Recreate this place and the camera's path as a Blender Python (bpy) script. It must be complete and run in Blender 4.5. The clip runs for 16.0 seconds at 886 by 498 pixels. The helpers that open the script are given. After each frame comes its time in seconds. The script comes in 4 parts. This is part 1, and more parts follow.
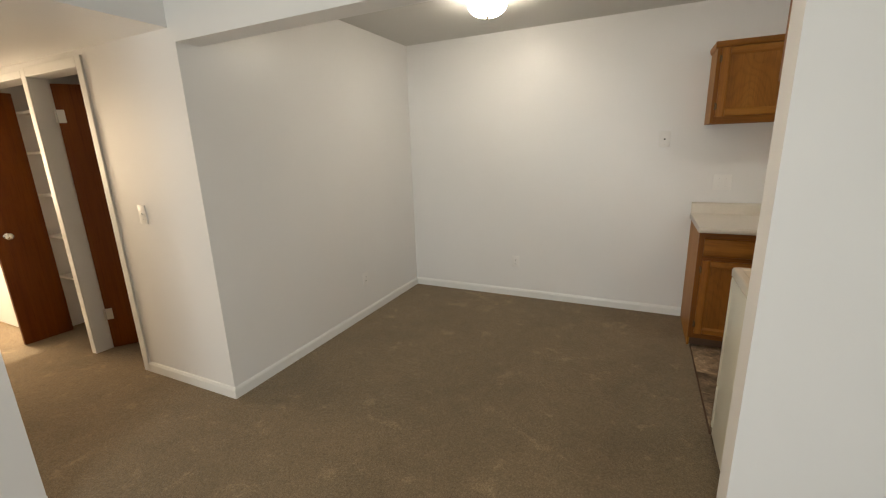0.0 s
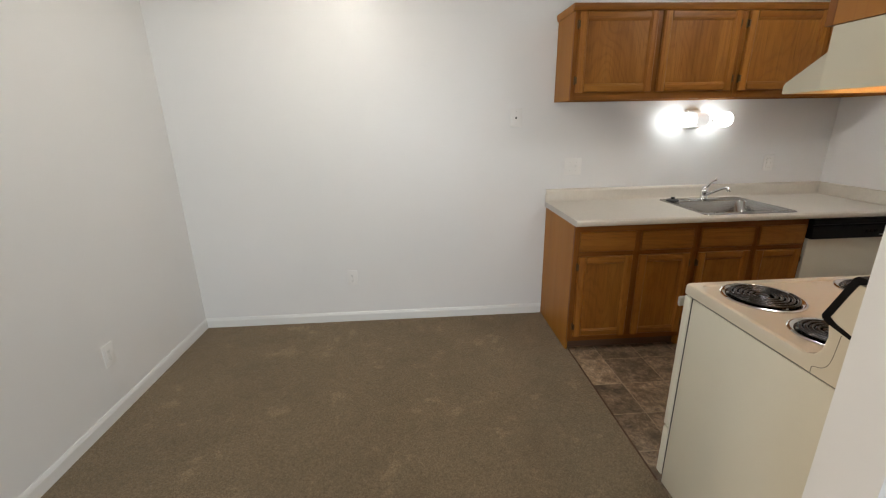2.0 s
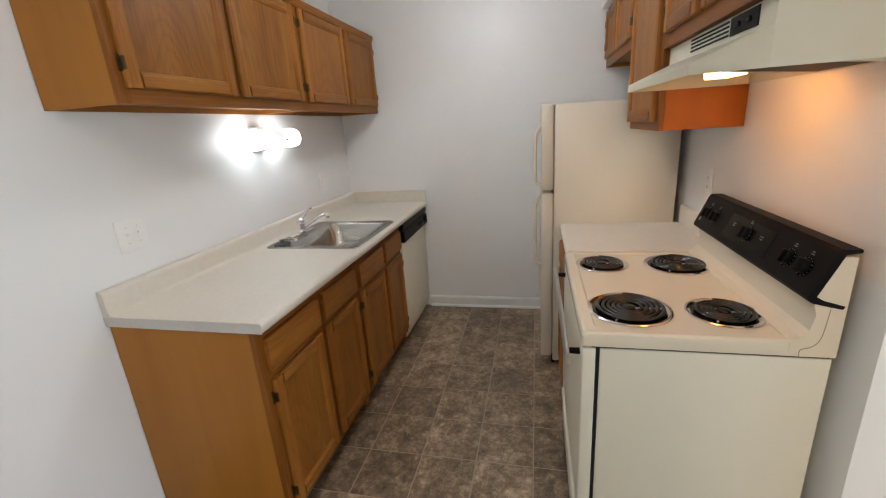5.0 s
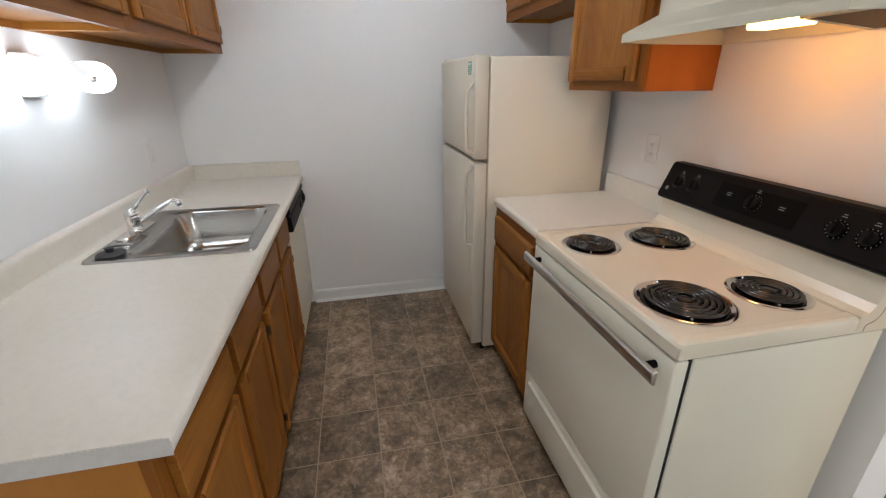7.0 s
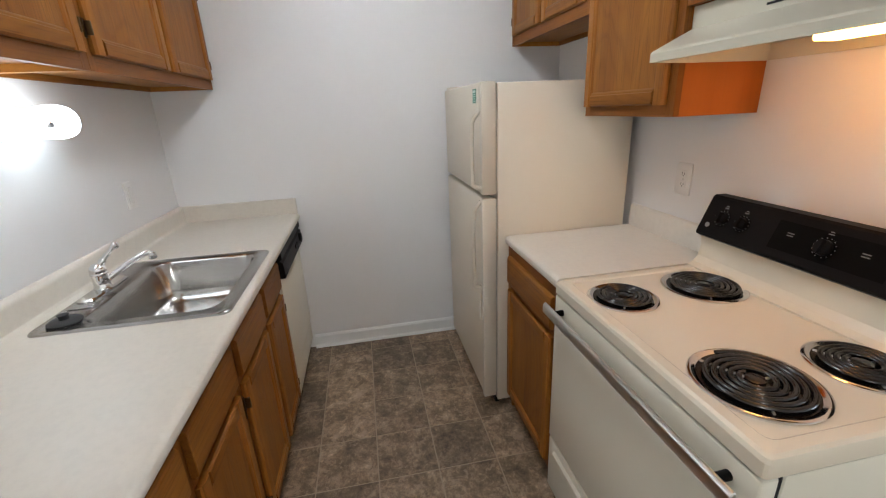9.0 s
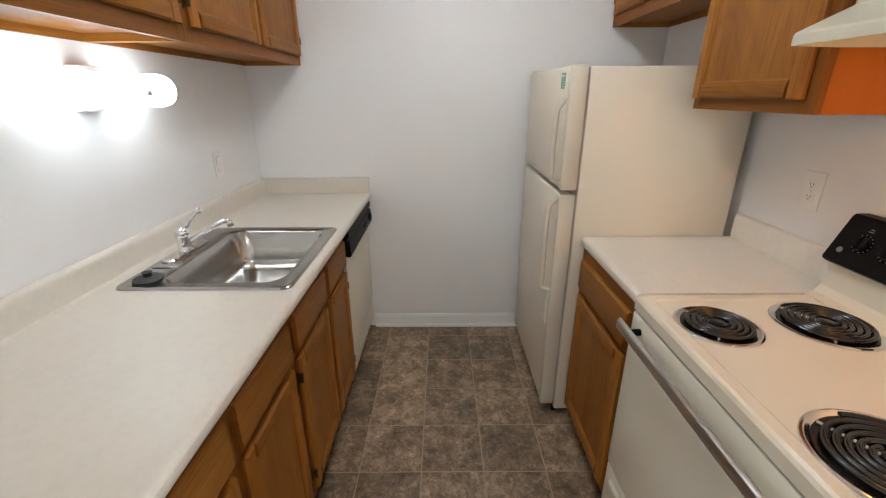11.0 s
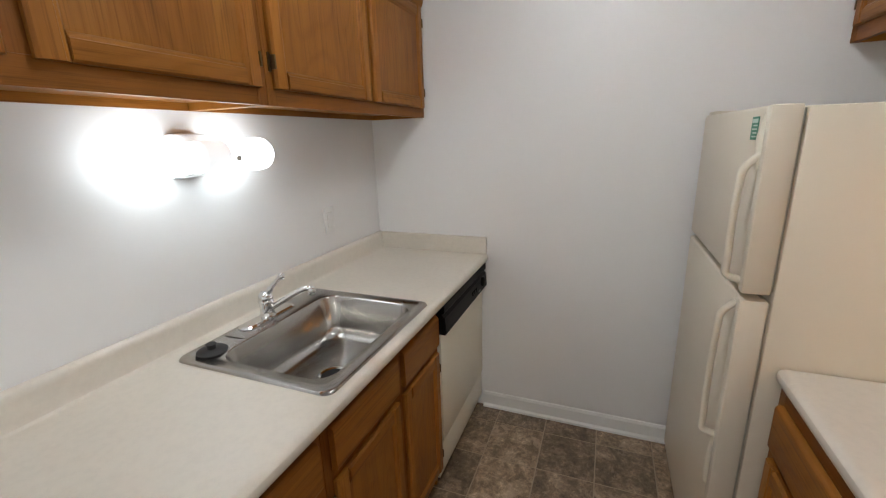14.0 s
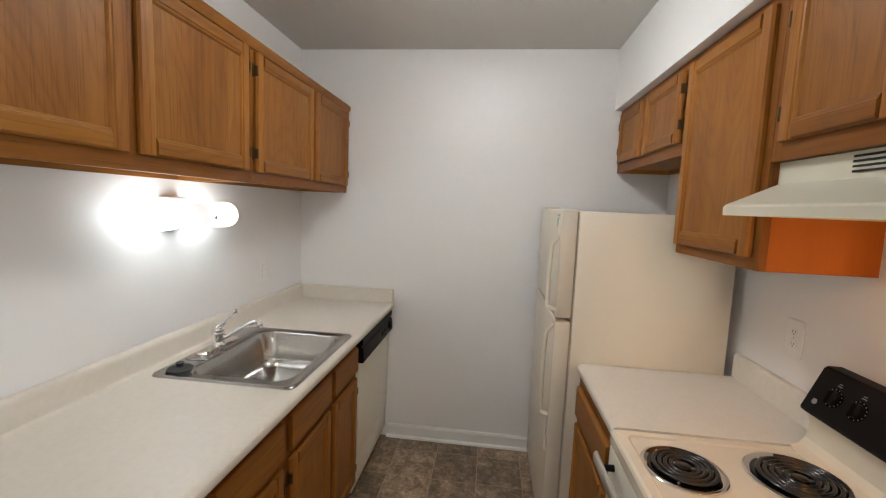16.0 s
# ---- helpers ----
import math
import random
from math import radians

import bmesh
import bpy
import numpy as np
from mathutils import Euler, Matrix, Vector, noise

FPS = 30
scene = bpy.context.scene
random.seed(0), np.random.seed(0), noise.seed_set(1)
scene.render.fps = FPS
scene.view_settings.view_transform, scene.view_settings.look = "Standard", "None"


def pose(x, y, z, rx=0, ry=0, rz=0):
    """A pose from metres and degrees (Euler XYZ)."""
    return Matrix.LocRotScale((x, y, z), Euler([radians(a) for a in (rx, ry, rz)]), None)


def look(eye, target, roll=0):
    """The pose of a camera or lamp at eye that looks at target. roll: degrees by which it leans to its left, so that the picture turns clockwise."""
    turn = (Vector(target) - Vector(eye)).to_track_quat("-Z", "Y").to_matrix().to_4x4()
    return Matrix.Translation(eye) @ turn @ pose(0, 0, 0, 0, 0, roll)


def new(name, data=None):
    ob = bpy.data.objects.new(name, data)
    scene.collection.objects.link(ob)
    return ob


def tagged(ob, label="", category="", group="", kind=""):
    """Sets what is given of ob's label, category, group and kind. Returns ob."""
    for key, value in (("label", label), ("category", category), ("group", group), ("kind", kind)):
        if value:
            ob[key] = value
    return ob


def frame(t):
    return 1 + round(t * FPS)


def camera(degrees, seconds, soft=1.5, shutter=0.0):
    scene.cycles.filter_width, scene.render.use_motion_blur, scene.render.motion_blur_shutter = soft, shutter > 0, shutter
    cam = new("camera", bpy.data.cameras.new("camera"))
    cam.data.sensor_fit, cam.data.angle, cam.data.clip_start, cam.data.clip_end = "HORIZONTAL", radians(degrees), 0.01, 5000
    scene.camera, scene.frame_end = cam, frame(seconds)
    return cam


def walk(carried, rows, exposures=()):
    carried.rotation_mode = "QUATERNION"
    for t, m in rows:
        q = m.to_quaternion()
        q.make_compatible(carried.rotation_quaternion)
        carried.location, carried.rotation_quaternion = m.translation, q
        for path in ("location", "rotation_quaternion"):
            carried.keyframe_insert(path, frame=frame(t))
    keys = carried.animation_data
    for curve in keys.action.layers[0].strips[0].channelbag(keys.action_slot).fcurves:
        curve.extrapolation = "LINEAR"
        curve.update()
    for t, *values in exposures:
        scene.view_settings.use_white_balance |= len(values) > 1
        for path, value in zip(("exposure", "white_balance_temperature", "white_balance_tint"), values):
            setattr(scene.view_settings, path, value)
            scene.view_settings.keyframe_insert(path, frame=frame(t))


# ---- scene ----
cam = camera(94.0, 16.0, soft=1.2)
PATH = [
    (0, (-0.395, -3.93, 1.515), (-1.234, -2.179, 1.033), -1.9),
    (0.5, (-0.508, -3.695, 1.496), (-1.204, -1.895, 0.971), -2.0),
    (1, (-0.597, -3.448, 1.513), (-1.241, -1.645, 0.935), -1.4),
    (1.5, (-0.774, -3.234, 1.496), (-1.2, -1.378, 0.887), -2.0),
    (2, (-0.957, -3.006, 1.508), (-0.839, -1.1, 0.913), -1.1),
    (2.5, (-1.028, -2.698, 1.476), (-0.427, -0.873, 0.922), -1.6),
    (3, (-1.141, -2.449, 1.49), (-0.13, -0.808, 0.957), -3.1),
    (3.5, (-1.264, -2.2, 1.496), (0.141, -0.882, 0.957), -3.9),
    (4, (-1.206, -1.976, 1.464), (0.447, -0.989, 0.924), -2.8),
    (4.5, (-1.098, -1.749, 1.471), (0.648, -0.963, 0.895), -3.0),
    (5, (-1.046, -1.509, 1.486), (0.82, -1.068, 0.916), -3.9),
    (7.5, (-0.508, -0.956, 1.442), (1.289, -1.411, 0.694), -1.0),
    (8, (-0.465, -0.98, 1.45), (1.33, -1.483, 0.726), -2.0),
    (8.5, (-0.423, -1.011, 1.474), (1.408, -1.465, 0.809), -2.5),
    (9, (-0.374, -1.049, 1.465), (1.49, -1.385, 0.823), -2.6),
    (9.5, (-0.334, -1.063, 1.462), (1.557, -1.234, 0.833), -2.3),
    (12, (-0.179, -1.08, 1.458), (1.691, -1.069, 0.749), -0.0),
    (12.5, (0.009, -1.092, 1.454), (1.873, -1.118, 0.731), 0.5),
    (13, (0.126, -1.107, 1.462), (1.991, -1.033, 0.743), 0.2),
    (13.5, (0.141, -1.147, 1.483), (1.995, -0.737, 0.854), -0.8),
    (14, (0.13, -1.199, 1.511), (1.923, -0.483, 0.991), -1.8),
    (14.5, (0.097, -1.228, 1.511), (1.873, -0.425, 1.062), -2.7),
    (15, (-0.011, -1.257, 1.557), (1.869, -0.624, 1.3), -1.1),
    (15.5, (-0.231, -1.239, 1.566), (1.731, -0.935, 1.327), 0.3),
    (16, (-0.436, -1.247, 1.552), (1.541, -1.02, 1.347), 2.4),
]
walk(cam, [(t, look(eye, target, roll)) for t, eye, target, roll in PATH],
     [(0, -0.25, 7650, 10), (0.5, -0.05, 6600, 10), (1.0, 0.03, 6650, 10), (2.0, 0.05, 6800, 10), (3.0, 0.05, 6850, 10), (4, 0.2, 6750, 10), (5, 0.33, 6450, 10), (7.5, 0.4, 6100, 10), (9, 0.45, 6150, 10), (12, 0.55, 6450, 10), (14, 0.3, 6400, 10), (16, 0.36, 6600, 10)])

# ---- world, sun, lamps ----
world = bpy.data.worlds.new("sky")
scene.world = world
world.use_nodes = True
wn = world.node_tree
sky = wn.nodes.new("ShaderNodeTexSky")
sky.sky_type = "NISHITA"
sky.sun_disc = False
sky.sun_elevation, sky.sun_rotation = radians(45), radians(267)
wn.links.new(sky.outputs[0], wn.nodes["Background"].inputs[0])
wn.nodes["Background"].inputs[1].default_value = 0.12

sun_data = bpy.data.lights.new("sun", "SUN")
sun_data.energy, sun_data.angle, sun_data.color = 5.0, radians(0.5), (1.0, 0.94, 0.84)
sun = new("sun", sun_data)
sun.matrix_world = look((-12, -3.15, 8.2), (-4.8, -2.8, 1.0))


def area_lamp(name, eye, target, sx, sy, watts, color):
    d = bpy.data.lights.new(name, "AREA")
    d.shape, d.size, d.size_y, d.energy, d.color = "RECTANGLE", sx, sy, watts, color
    ob = new(name, d)
    ob.matrix_world = look(eye, target)
    return ob


DAY = area_lamp("window_daylight", (-0.9, -6.52, 1.25), (-0.9, 0, 1.15), 2.3, 1.9, 94, (0.82, 0.91, 1.0))
# warm fill added at the unseen hall end to brighten the hall
HALL = area_lamp("hall_fill_daylight", (-6.52, -2.88, 1.5), (-3, -2.88, 0.9), 0.55, 1.1, 75, (1.0, 0.82, 0.62))

LAMP_SINK = 6.4
LAMP_CEIL = 49.0
LAMP_KITCHEN = 37.0
LAMP_HOOD = 20.0

# ---- materials ----


def mat(name, color, rough=0.5, metal=0.0, spec=0.5):
    m = bpy.data.materials.new(name)
    m.use_nodes = True
    b = m.node_tree.nodes["Principled BSDF"]
    b.inputs["Base Color"].default_value = (*color, 1)
    b.inputs["Roughness"].default_value = rough
    b.inputs["Metallic"].default_value = metal
    b.inputs["Specular IOR Level"].default_value = spec
    return m


class Net:
    """Small helper to wire nodes of a material."""

    def __init__(self, m):
        self.t = m.node_tree
        self.b = self.t.nodes["Principled BSDF"]

    def add(self, kind, **values):
        n = self.t.nodes.new(kind)
        for k, v in values.items():
            n.inputs[k.replace("_", " ")].default_value = v
        return n

    def link(self, a, b):
        self.t.links.new(a, b)

    def coords(self, scale=(1, 1, 1), vary=False, world=False):
        tc = self.t.nodes.new("ShaderNodeTexCoord")
        mp = self.t.nodes.new("ShaderNodeMapping")
        mp.inputs["Scale"].default_value = scale
        src = tc.outputs["Object"]
        if world:
            src = self.t.nodes.new("ShaderNodeNewGeometry").outputs["Position"]
        self.link(src, mp.inputs["Vector"])
        if vary:
            oi = self.t.nodes.new("ShaderNodeObjectInfo")
            mu = self.t.nodes.new("ShaderNodeMath")
            mu.operation = "MULTIPLY"
            mu.inputs[1].default_value = 37.0
            self.link(oi.outputs["Random"], mu.inputs[0])
            self.link(mu.outputs[0], mp.inputs["Location"])
        return mp.outputs[0]

    def noise(self, vec, scale, detail=4, rough=0.55, distort=0.0):
        n = self.add("ShaderNodeTexNoise", Scale=scale, Detail=detail, Roughness=rough, Distortion=distort)
        self.link(vec, n.inputs["Vector"])
        return n.outputs["Fac"]

    def ramp(self, fac, stops):
        r = self.t.nodes.new("ShaderNodeValToRGB")
        e = r.color_ramp.elements
        while len(e) < len(stops):
            e.new(0.5)
        for el, (p, c) in zip(e, stops):
            el.position, el.color = p, (*c, 1)
        self.link(fac, r.inputs[0])
        return r.outputs[0]

    def mix(self, fac, a, b, kind="MIX"):
        n = self.t.nodes.new("ShaderNodeMix")
        n.data_type, n.blend_type = "RGBA", kind
        for sock, v in ((n.inputs[0], fac), (n.inputs[6], a), (n.inputs[7], b)):
            if isinstance(v, (int, float)):
                sock.default_value = v
            elif isinstance(v, tuple):
                sock.default_value = (*v, 1)
            else:
                self.link(v, sock)
        return n.outputs[2]

    def math(self, kind, a, b):
        n = self.t.nodes.new("ShaderNodeMath")
        n.operation = kind
        for sock, v in zip(n.inputs, (a, b)):
            if isinstance(v, (int, float)):
                sock.default_value = v
            else:
                self.link(v, sock)
        return n.outputs[0]

    def color(self, c):
        self.link(c, self.b.inputs["Base Color"])

    def rough(self, fac, lo, hi):
        n = self.t.nodes.new("ShaderNodeMapRange")
        n.inputs["To Min"].default_value, n.inputs["To Max"].default_value = lo, hi
        self.link(fac, n.inputs[0])
        self.link(n.outputs[0], self.b.inputs["Roughness"])

    def bump(self, height, strength, dist=0.002):
        n = self.add("ShaderNodeBump", Strength=strength, Distance=dist)
        self.link(height, n.inputs["Height"])
        self.link(n.outputs[0], self.b.inputs["Normal"])


def paint(name, color, rough, bump=0.25, spec=0.4):
    m = mat(name, color, rough, spec=spec)
    n = Net(m)
    v = n.coords(world=True)
    big = n.noise(v, 1.3, 3)
    fine = n.noise(v, 170, 3)
    mid = n.noise(v, 28, 3)
    dark = tuple(c * 0.94 for c in color)
    n.color(n.mix(big, dark, color))
    n.rough(mid, rough - 0.04, rough + 0.06)
    n.bump(n.math("ADD", fine, n.math("MULTIPLY", mid, 0.8)), bump, 0.0012)
    return m


WALL = paint("wall_paint_white", (0.83, 0.825, 0.815), 0.335, 0.15, 0.42)
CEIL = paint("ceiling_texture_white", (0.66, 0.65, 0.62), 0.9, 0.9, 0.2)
TRIM = paint("trim_paint_white", (0.82, 0.82, 0.80), 0.35, 0.1)


def carpet_material():
    m = mat("carpet_brown", (0.2, 0.15, 0.1), 1.0, spec=0.1)
    n = Net(m)
    v = n.coords(world=True)
    fine = n.noise(v, 330, 4, 0.7)
    tuft = n.noise(v, 120, 5, 0.7)
    patch = n.noise(v, 6.0, 4, 0.6, 0.4)
    wide = n.noise(v, 1.4, 3)
    base = n.ramp(tuft, [(0.28, (0.160, 0.112, 0.065)), (0.5, (0.262, 0.193, 0.119)), (0.75, (0.36, 0.275, 0.178))])
    speck = n.ramp(fine, [(0.32, (0.45, 0.44, 0.42)), (0.55, (1, 1, 1)), (0.75, (1.25, 1.22, 1.18))])
    c = n.mix(1.0, base, speck, "MULTIPLY")
    worn = n.ramp(patch, [(0.34, (0.93, 0.93, 0.92)), (0.48, (1, 1, 1)), (0.60, (1.03, 1.03, 1.03)), (0.67, (1.32, 1.32, 1.31))])
    c = n.mix(1.0, c, worn, "MULTIPLY")
    c = n.mix(1.0, c, n.ramp(wide, [(0.3, (0.9, 0.9, 0.89)), (0.7, (1.08, 1.07, 1.05))]), "MULTIPLY")
    n.color(c)
    n.b.inputs["Sheen Weight"].default_value = 0.15
    n.bump(n.math("ADD", n.math("MULTIPLY", fine, 0.7), tuft), 0.7, 0.007)
    return m


CARPET = carpet_material()


def tile_material():
    m = mat("vinyl_tile_stone_brown", (0.14, 0.1, 0.075), 0.4)
    n = Net(m)
    v = n.coords(vary=True)
    oi = n.t.nodes.new("ShaderNodeObjectInfo").outputs["Random"]
    a = n.noise(v, 11, 10, 0.76, 0.3)
    b = n.noise(v, 45, 7, 0.75, 0.2)
    vein = n.noise(v, 17, 8, 0.76, 0.5)
    c = n.ramp(a, [(0.34, (0.105, 0.072, 0.045)), (0.46, (0.205, 0.145, 0.093)), (0.54, (0.305, 0.222, 0.147)), (0.66, (0.55, 0.43, 0.305))])
    c = n.mix(0.85, c, n.ramp(b, [(0.3, (0.45, 0.44, 0.43)), (0.55, (1, 1, 1)), (0.72, (1.9, 1.8, 1.7))]), "MULTIPLY")
    c = n.mix(n.ramp(vein, [(0.55, (0, 0, 0)), (0.595, (0.62, 0.62, 0.62))]), c, (0.39, 0.29, 0.21))
    c = n.mix(1.0, c, n.ramp(oi, [(0.0, (0.62, 0.60, 0.58)), (0.5, (0.92, 0.90, 0.87)), (1.0, (1.26, 1.24, 1.20))]), "MULTIPLY")
    n.color(c)
    n.rough(b, 0.31, 0.45)
    n.bump(n.math("ADD", a, b), 0.25, 0.002)
    return m


TILE = tile_material()
GROUT = paint("vinyl_joint_tan", (0.40, 0.31, 0.22), 0.6, 0.3)


def oak(name, axis, tint=(1, 1, 1), figure=0.9, streaks=1.0):
    m = mat(name, (0.4, 0.2, 0.07), 0.38, spec=0.22)
    n = Net(m)
    s = [1.0, 1.0, 1.0]
    s[axis] = 0.11
    v = n.coords(tuple(s), vary=True)
    pore_s = [1.0, 1.0, 1.0]
    pore_s[axis] = 0.018
    pv = n.coords(tuple(pore_s), vary=True)
    arch_s = [1.0, 1.0, 1.0]
    arch_s[axis] = 0.27
    wide = n.noise(v, 7, 3, 0.5, 0.4)
    field = n.noise(n.coords(tuple(arch_s), vary=True), 3.4, 2.0, 0.45, 0.2)
    rings = n.math("ADD", n.math("MULTIPLY", n.math("SINE", n.math("MULTIPLY", field, 150.0), 0.0), 0.5), 0.5)
    pores = n.noise(pv, 210, 4, 0.7)
    streak = n.noise(pv, 45, 4, 0.6)
    t = tint
    k = 2.2 if figure < 0.1 else 1.0
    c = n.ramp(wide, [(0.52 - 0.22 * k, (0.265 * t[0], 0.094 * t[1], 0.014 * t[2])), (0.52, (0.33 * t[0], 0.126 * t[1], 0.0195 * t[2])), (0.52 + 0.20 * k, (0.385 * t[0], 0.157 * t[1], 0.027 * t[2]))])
    c = n.mix(figure * 0.24, c, n.ramp(rings, [(0.0, (0.60, 0.50, 0.42)), (0.25, (0.88, 0.85, 0.82)), (0.55, (1.02, 1.02, 1.0)), (1.0, (1.06, 1.05, 1.04))]), "MULTIPLY")
    c = n.mix(0.42 * streaks, c, n.ramp(streak, [(0.34, (0.68, 0.63, 0.58)), (0.52, (1, 1, 1)), (0.75, (1.12, 1.12, 1.1))]), "MULTIPLY")
    c = n.mix(0.6 * streaks, c, n.ramp(pores, [(0.33, (0.48, 0.42, 0.36)), (0.47, (1, 1, 1))]), "MULTIPLY")
    n.color(c)
    n.rough(streak, 0.36, 0.54)
    n.bump(n.math("ADD", pores, n.math("MULTIPLY", rings, 0.3)), 0.25, 0.0012)
    return m


OAK_X = oak("oak_grain_along", 0, (0.86, 0.86, 0.86))
OAK_Y = oak("oak_grain_deep", 1)
OAK_Z = oak("oak_grain_upright", 2)
OAK_PANEL = oak("oak_panel_upright", 2, (0.88, 0.88, 0.87), 1.0)
OAK_SIDE = oak("oak_veneer_side", 2, (1.12, 1.18, 1.12), 0.05, 0.2)
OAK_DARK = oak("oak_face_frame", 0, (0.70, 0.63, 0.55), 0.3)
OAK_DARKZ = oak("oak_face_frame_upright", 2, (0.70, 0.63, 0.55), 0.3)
# redder tint for the two side panels that meet beside the hood
OAK_RED = oak("oak_side_red_tint", 2, (1.2, 0.88, 0.6), 0.06, 0.2)
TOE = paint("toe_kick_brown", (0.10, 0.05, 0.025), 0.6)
DOORWOOD = oak("door_dark_stain", 2, (0.5, 0.34, 0.26), 0.3)


def speckled(name, color, amount, rough, scale=55):
    m = mat(name, color, rough)
    n = Net(m)
    v = n.coords(world=True)
    a = n.noise(v, scale, 5, 0.65)
    b = n.noise(v, 3.5, 4)
    lo, hi = tuple(c * (1 - amount) for c in color), tuple(min(c * (1 + amount * 0.6), 0.9) for c in color)
    c = n.ramp(a, [(0.36, lo), (0.52, color), (0.7, hi)])
    n.color(n.mix(0.5, c, n.ramp(b, [(0.35, (0.93, 0.92, 0.9)), (0.65, (1, 1, 1))]), "MULTIPLY"))
    n.rough(b, rough - 0.06, rough + 0.08)
    n.bump(a, 0.06, 0.0006)
    return m


LAMINATE = speckled("laminate_worktop_cream", (0.69, 0.64, 0.56), 0.035, 0.36)


def enamel(name, color, rough, texture=0.0):
    m = mat(name, color, rough)
    n = Net(m)
    v = n.coords(world=True)
    big = n.noise(v, 2.2, 4)
    fine = n.noise(v, 140, 2)
    n.color(n.mix(big, tuple(c * 0.94 for c in color), color))
    n.rough(n.noise(v, 9, 4), rough - 0.03, rough + 0.03)
    if texture:
        n.bump(fine, texture, 0.001)
    return m


ALMOND = enamel("almond_enamel", (0.78, 0.74, 0.615), 0.33)
ALMOND_TOP = enamel("almond_cooktop_enamel", (0.74, 0.665, 0.53), 0.21)
HOOD_PAINT = enamel("darker_almond_hood_enamel", (0.63, 0.595, 0.48), 0.38)
FRIDGE = enamel("almond_textured_steel", (0.76, 0.685, 0.56), 0.34, 0.18)
FRIDGE_TRIM = enamel("almond_plastic", (0.72, 0.66, 0.55), 0.42)
GASKET = mat("gasket_grey", (0.46, 0.43, 0.37), 0.7)
BLACK = enamel("black_plastic", (0.008, 0.007, 0.007), 0.42)
BLACK.node_tree.nodes["Principled BSDF"].inputs["Specular IOR Level"].default_value = 0.08
BLACKGLASS = mat("black_gloss_panel", (0.005, 0.005, 0.005), 0.2, spec=0.09)
DARKGAP = mat("dark_gap", (0.01, 0.01, 0.01), 0.9)
CHROME = mat("chrome", (0.78, 0.78, 0.78), 0.09, 1.0)
ALU = mat("brushed_aluminium", (0.66, 0.65, 0.63), 0.3, 1.0)
COIL = enamel("coil_element_black", (0.014, 0.013, 0.013), 0.22)
COIL.node_tree.nodes["Principled BSDF"].inputs["Specular IOR Level"].default_value = 0.6
# dark metal: the shade of a sunken bowl put into the colour
PAN = mat("drip_pan_shade", (0.06, 0.055, 0.05), 0.25, 0.9)
SEAM = mat("almond_seam_shade", (0.22, 0.19, 0.14), 0.7)
BRASS = mat("aged_brass_hinge", (0.12, 0.075, 0.035), 0.45, 0.9)
PLATE = mat("plate_white_plastic", (0.83, 0.82, 0.80), 0.35)
PLATE_DK = mat("plate_slot", (0.05, 0.045, 0.04), 0.6)
WHITE_METAL = enamel("white_metal", (0.78, 0.78, 0.77), 0.35)
RUBBER = mat("rubber_black", (0.018, 0.018, 0.019), 0.55)
PRINT = mat("print_grey", (0.22, 0.22, 0.21), 0.6)
GREEN = mat("sticker_green", (0.045, 0.22, 0.13), 0.5)
STICKER = mat("sticker_pale", (0.55, 0.66, 0.58), 0.5)
FILTER = mat("grease_filter", (0.035, 0.019, 0.011), 0.6)


def steel_material():
    m = mat("brushed_stainless", (0.60, 0.585, 0.56), 0.26, 1.0)
    n = Net(m)
    v = n.coords((0.06, 1, 1))
    a = n.noise(v, 260, 3, 0.7)
    w = n.noise(n.coords(), 6, 4)
    n.color(n.mix(w, (0.40, 0.39, 0.375), (0.52, 0.505, 0.48)))
    n.rough(a, 0.19, 0.26)
    return m


STEEL = steel_material()


def glowing(name, color, strength):
    m = mat(name, (0.85, 0.85, 0.85), 0.4)
    b = m.node_tree.nodes["Principled BSDF"]
    b.inputs["Emission Color"].default_value = (*color, 1)
    b.inputs["Emission Strength"].default_value = strength
    return m


OPAL = glowing("opal_glass_lit_cool", (0.88, 0.96, 1.0), LAMP_SINK)
# weak emission stands in for light the shades bounce onto the centre band
BAND_GLOW = glowing("center_band_bounce_glow", (0.95, 0.98, 1.0), LAMP_SINK * 0.1)
DOME = glowing("frosted_dome_lit", (1.0, 0.965, 0.90), LAMP_CEIL)
DOME_COOL = glowing("frosted_dome_lit_cool", (0.95, 0.98, 1.0), LAMP_KITCHEN)
HOODLENS = glowing("hood_lens_lit_warm", (1.0, 0.40, 0.085), LAMP_HOOD)

# ---- building helpers ----
PLACE = {}


def box(bm, x0, x1, y0, y1, z0, z1):
    vs = [bm.verts.new((x, y, z)) for x in (x0, x1) for y in (y0, y1) for z in (z0, z1)]
    for f in ((0, 1, 3, 2), (4, 6, 7, 5), (0, 4, 5, 1), (2, 3, 7, 6), (0, 2, 6, 4), (1, 5, 7, 3)):
        bm.faces.new([vs[i] for i in f])
    return bm


def solid(x0, x1, y0, y1, z0, z1, bev=0.0, seg=2):
    bm = box(bmesh.new(), min(x0, x1), max(x0, x1), min(y0, y1), max(y0, y1), min(z0, z1), max(z0, z1))
    if bev:
        bmesh.ops.bevel(bm, geom=list(bm.edges), offset=bev, segments=seg, affect="EDGES", profile=0.5)
    return bm


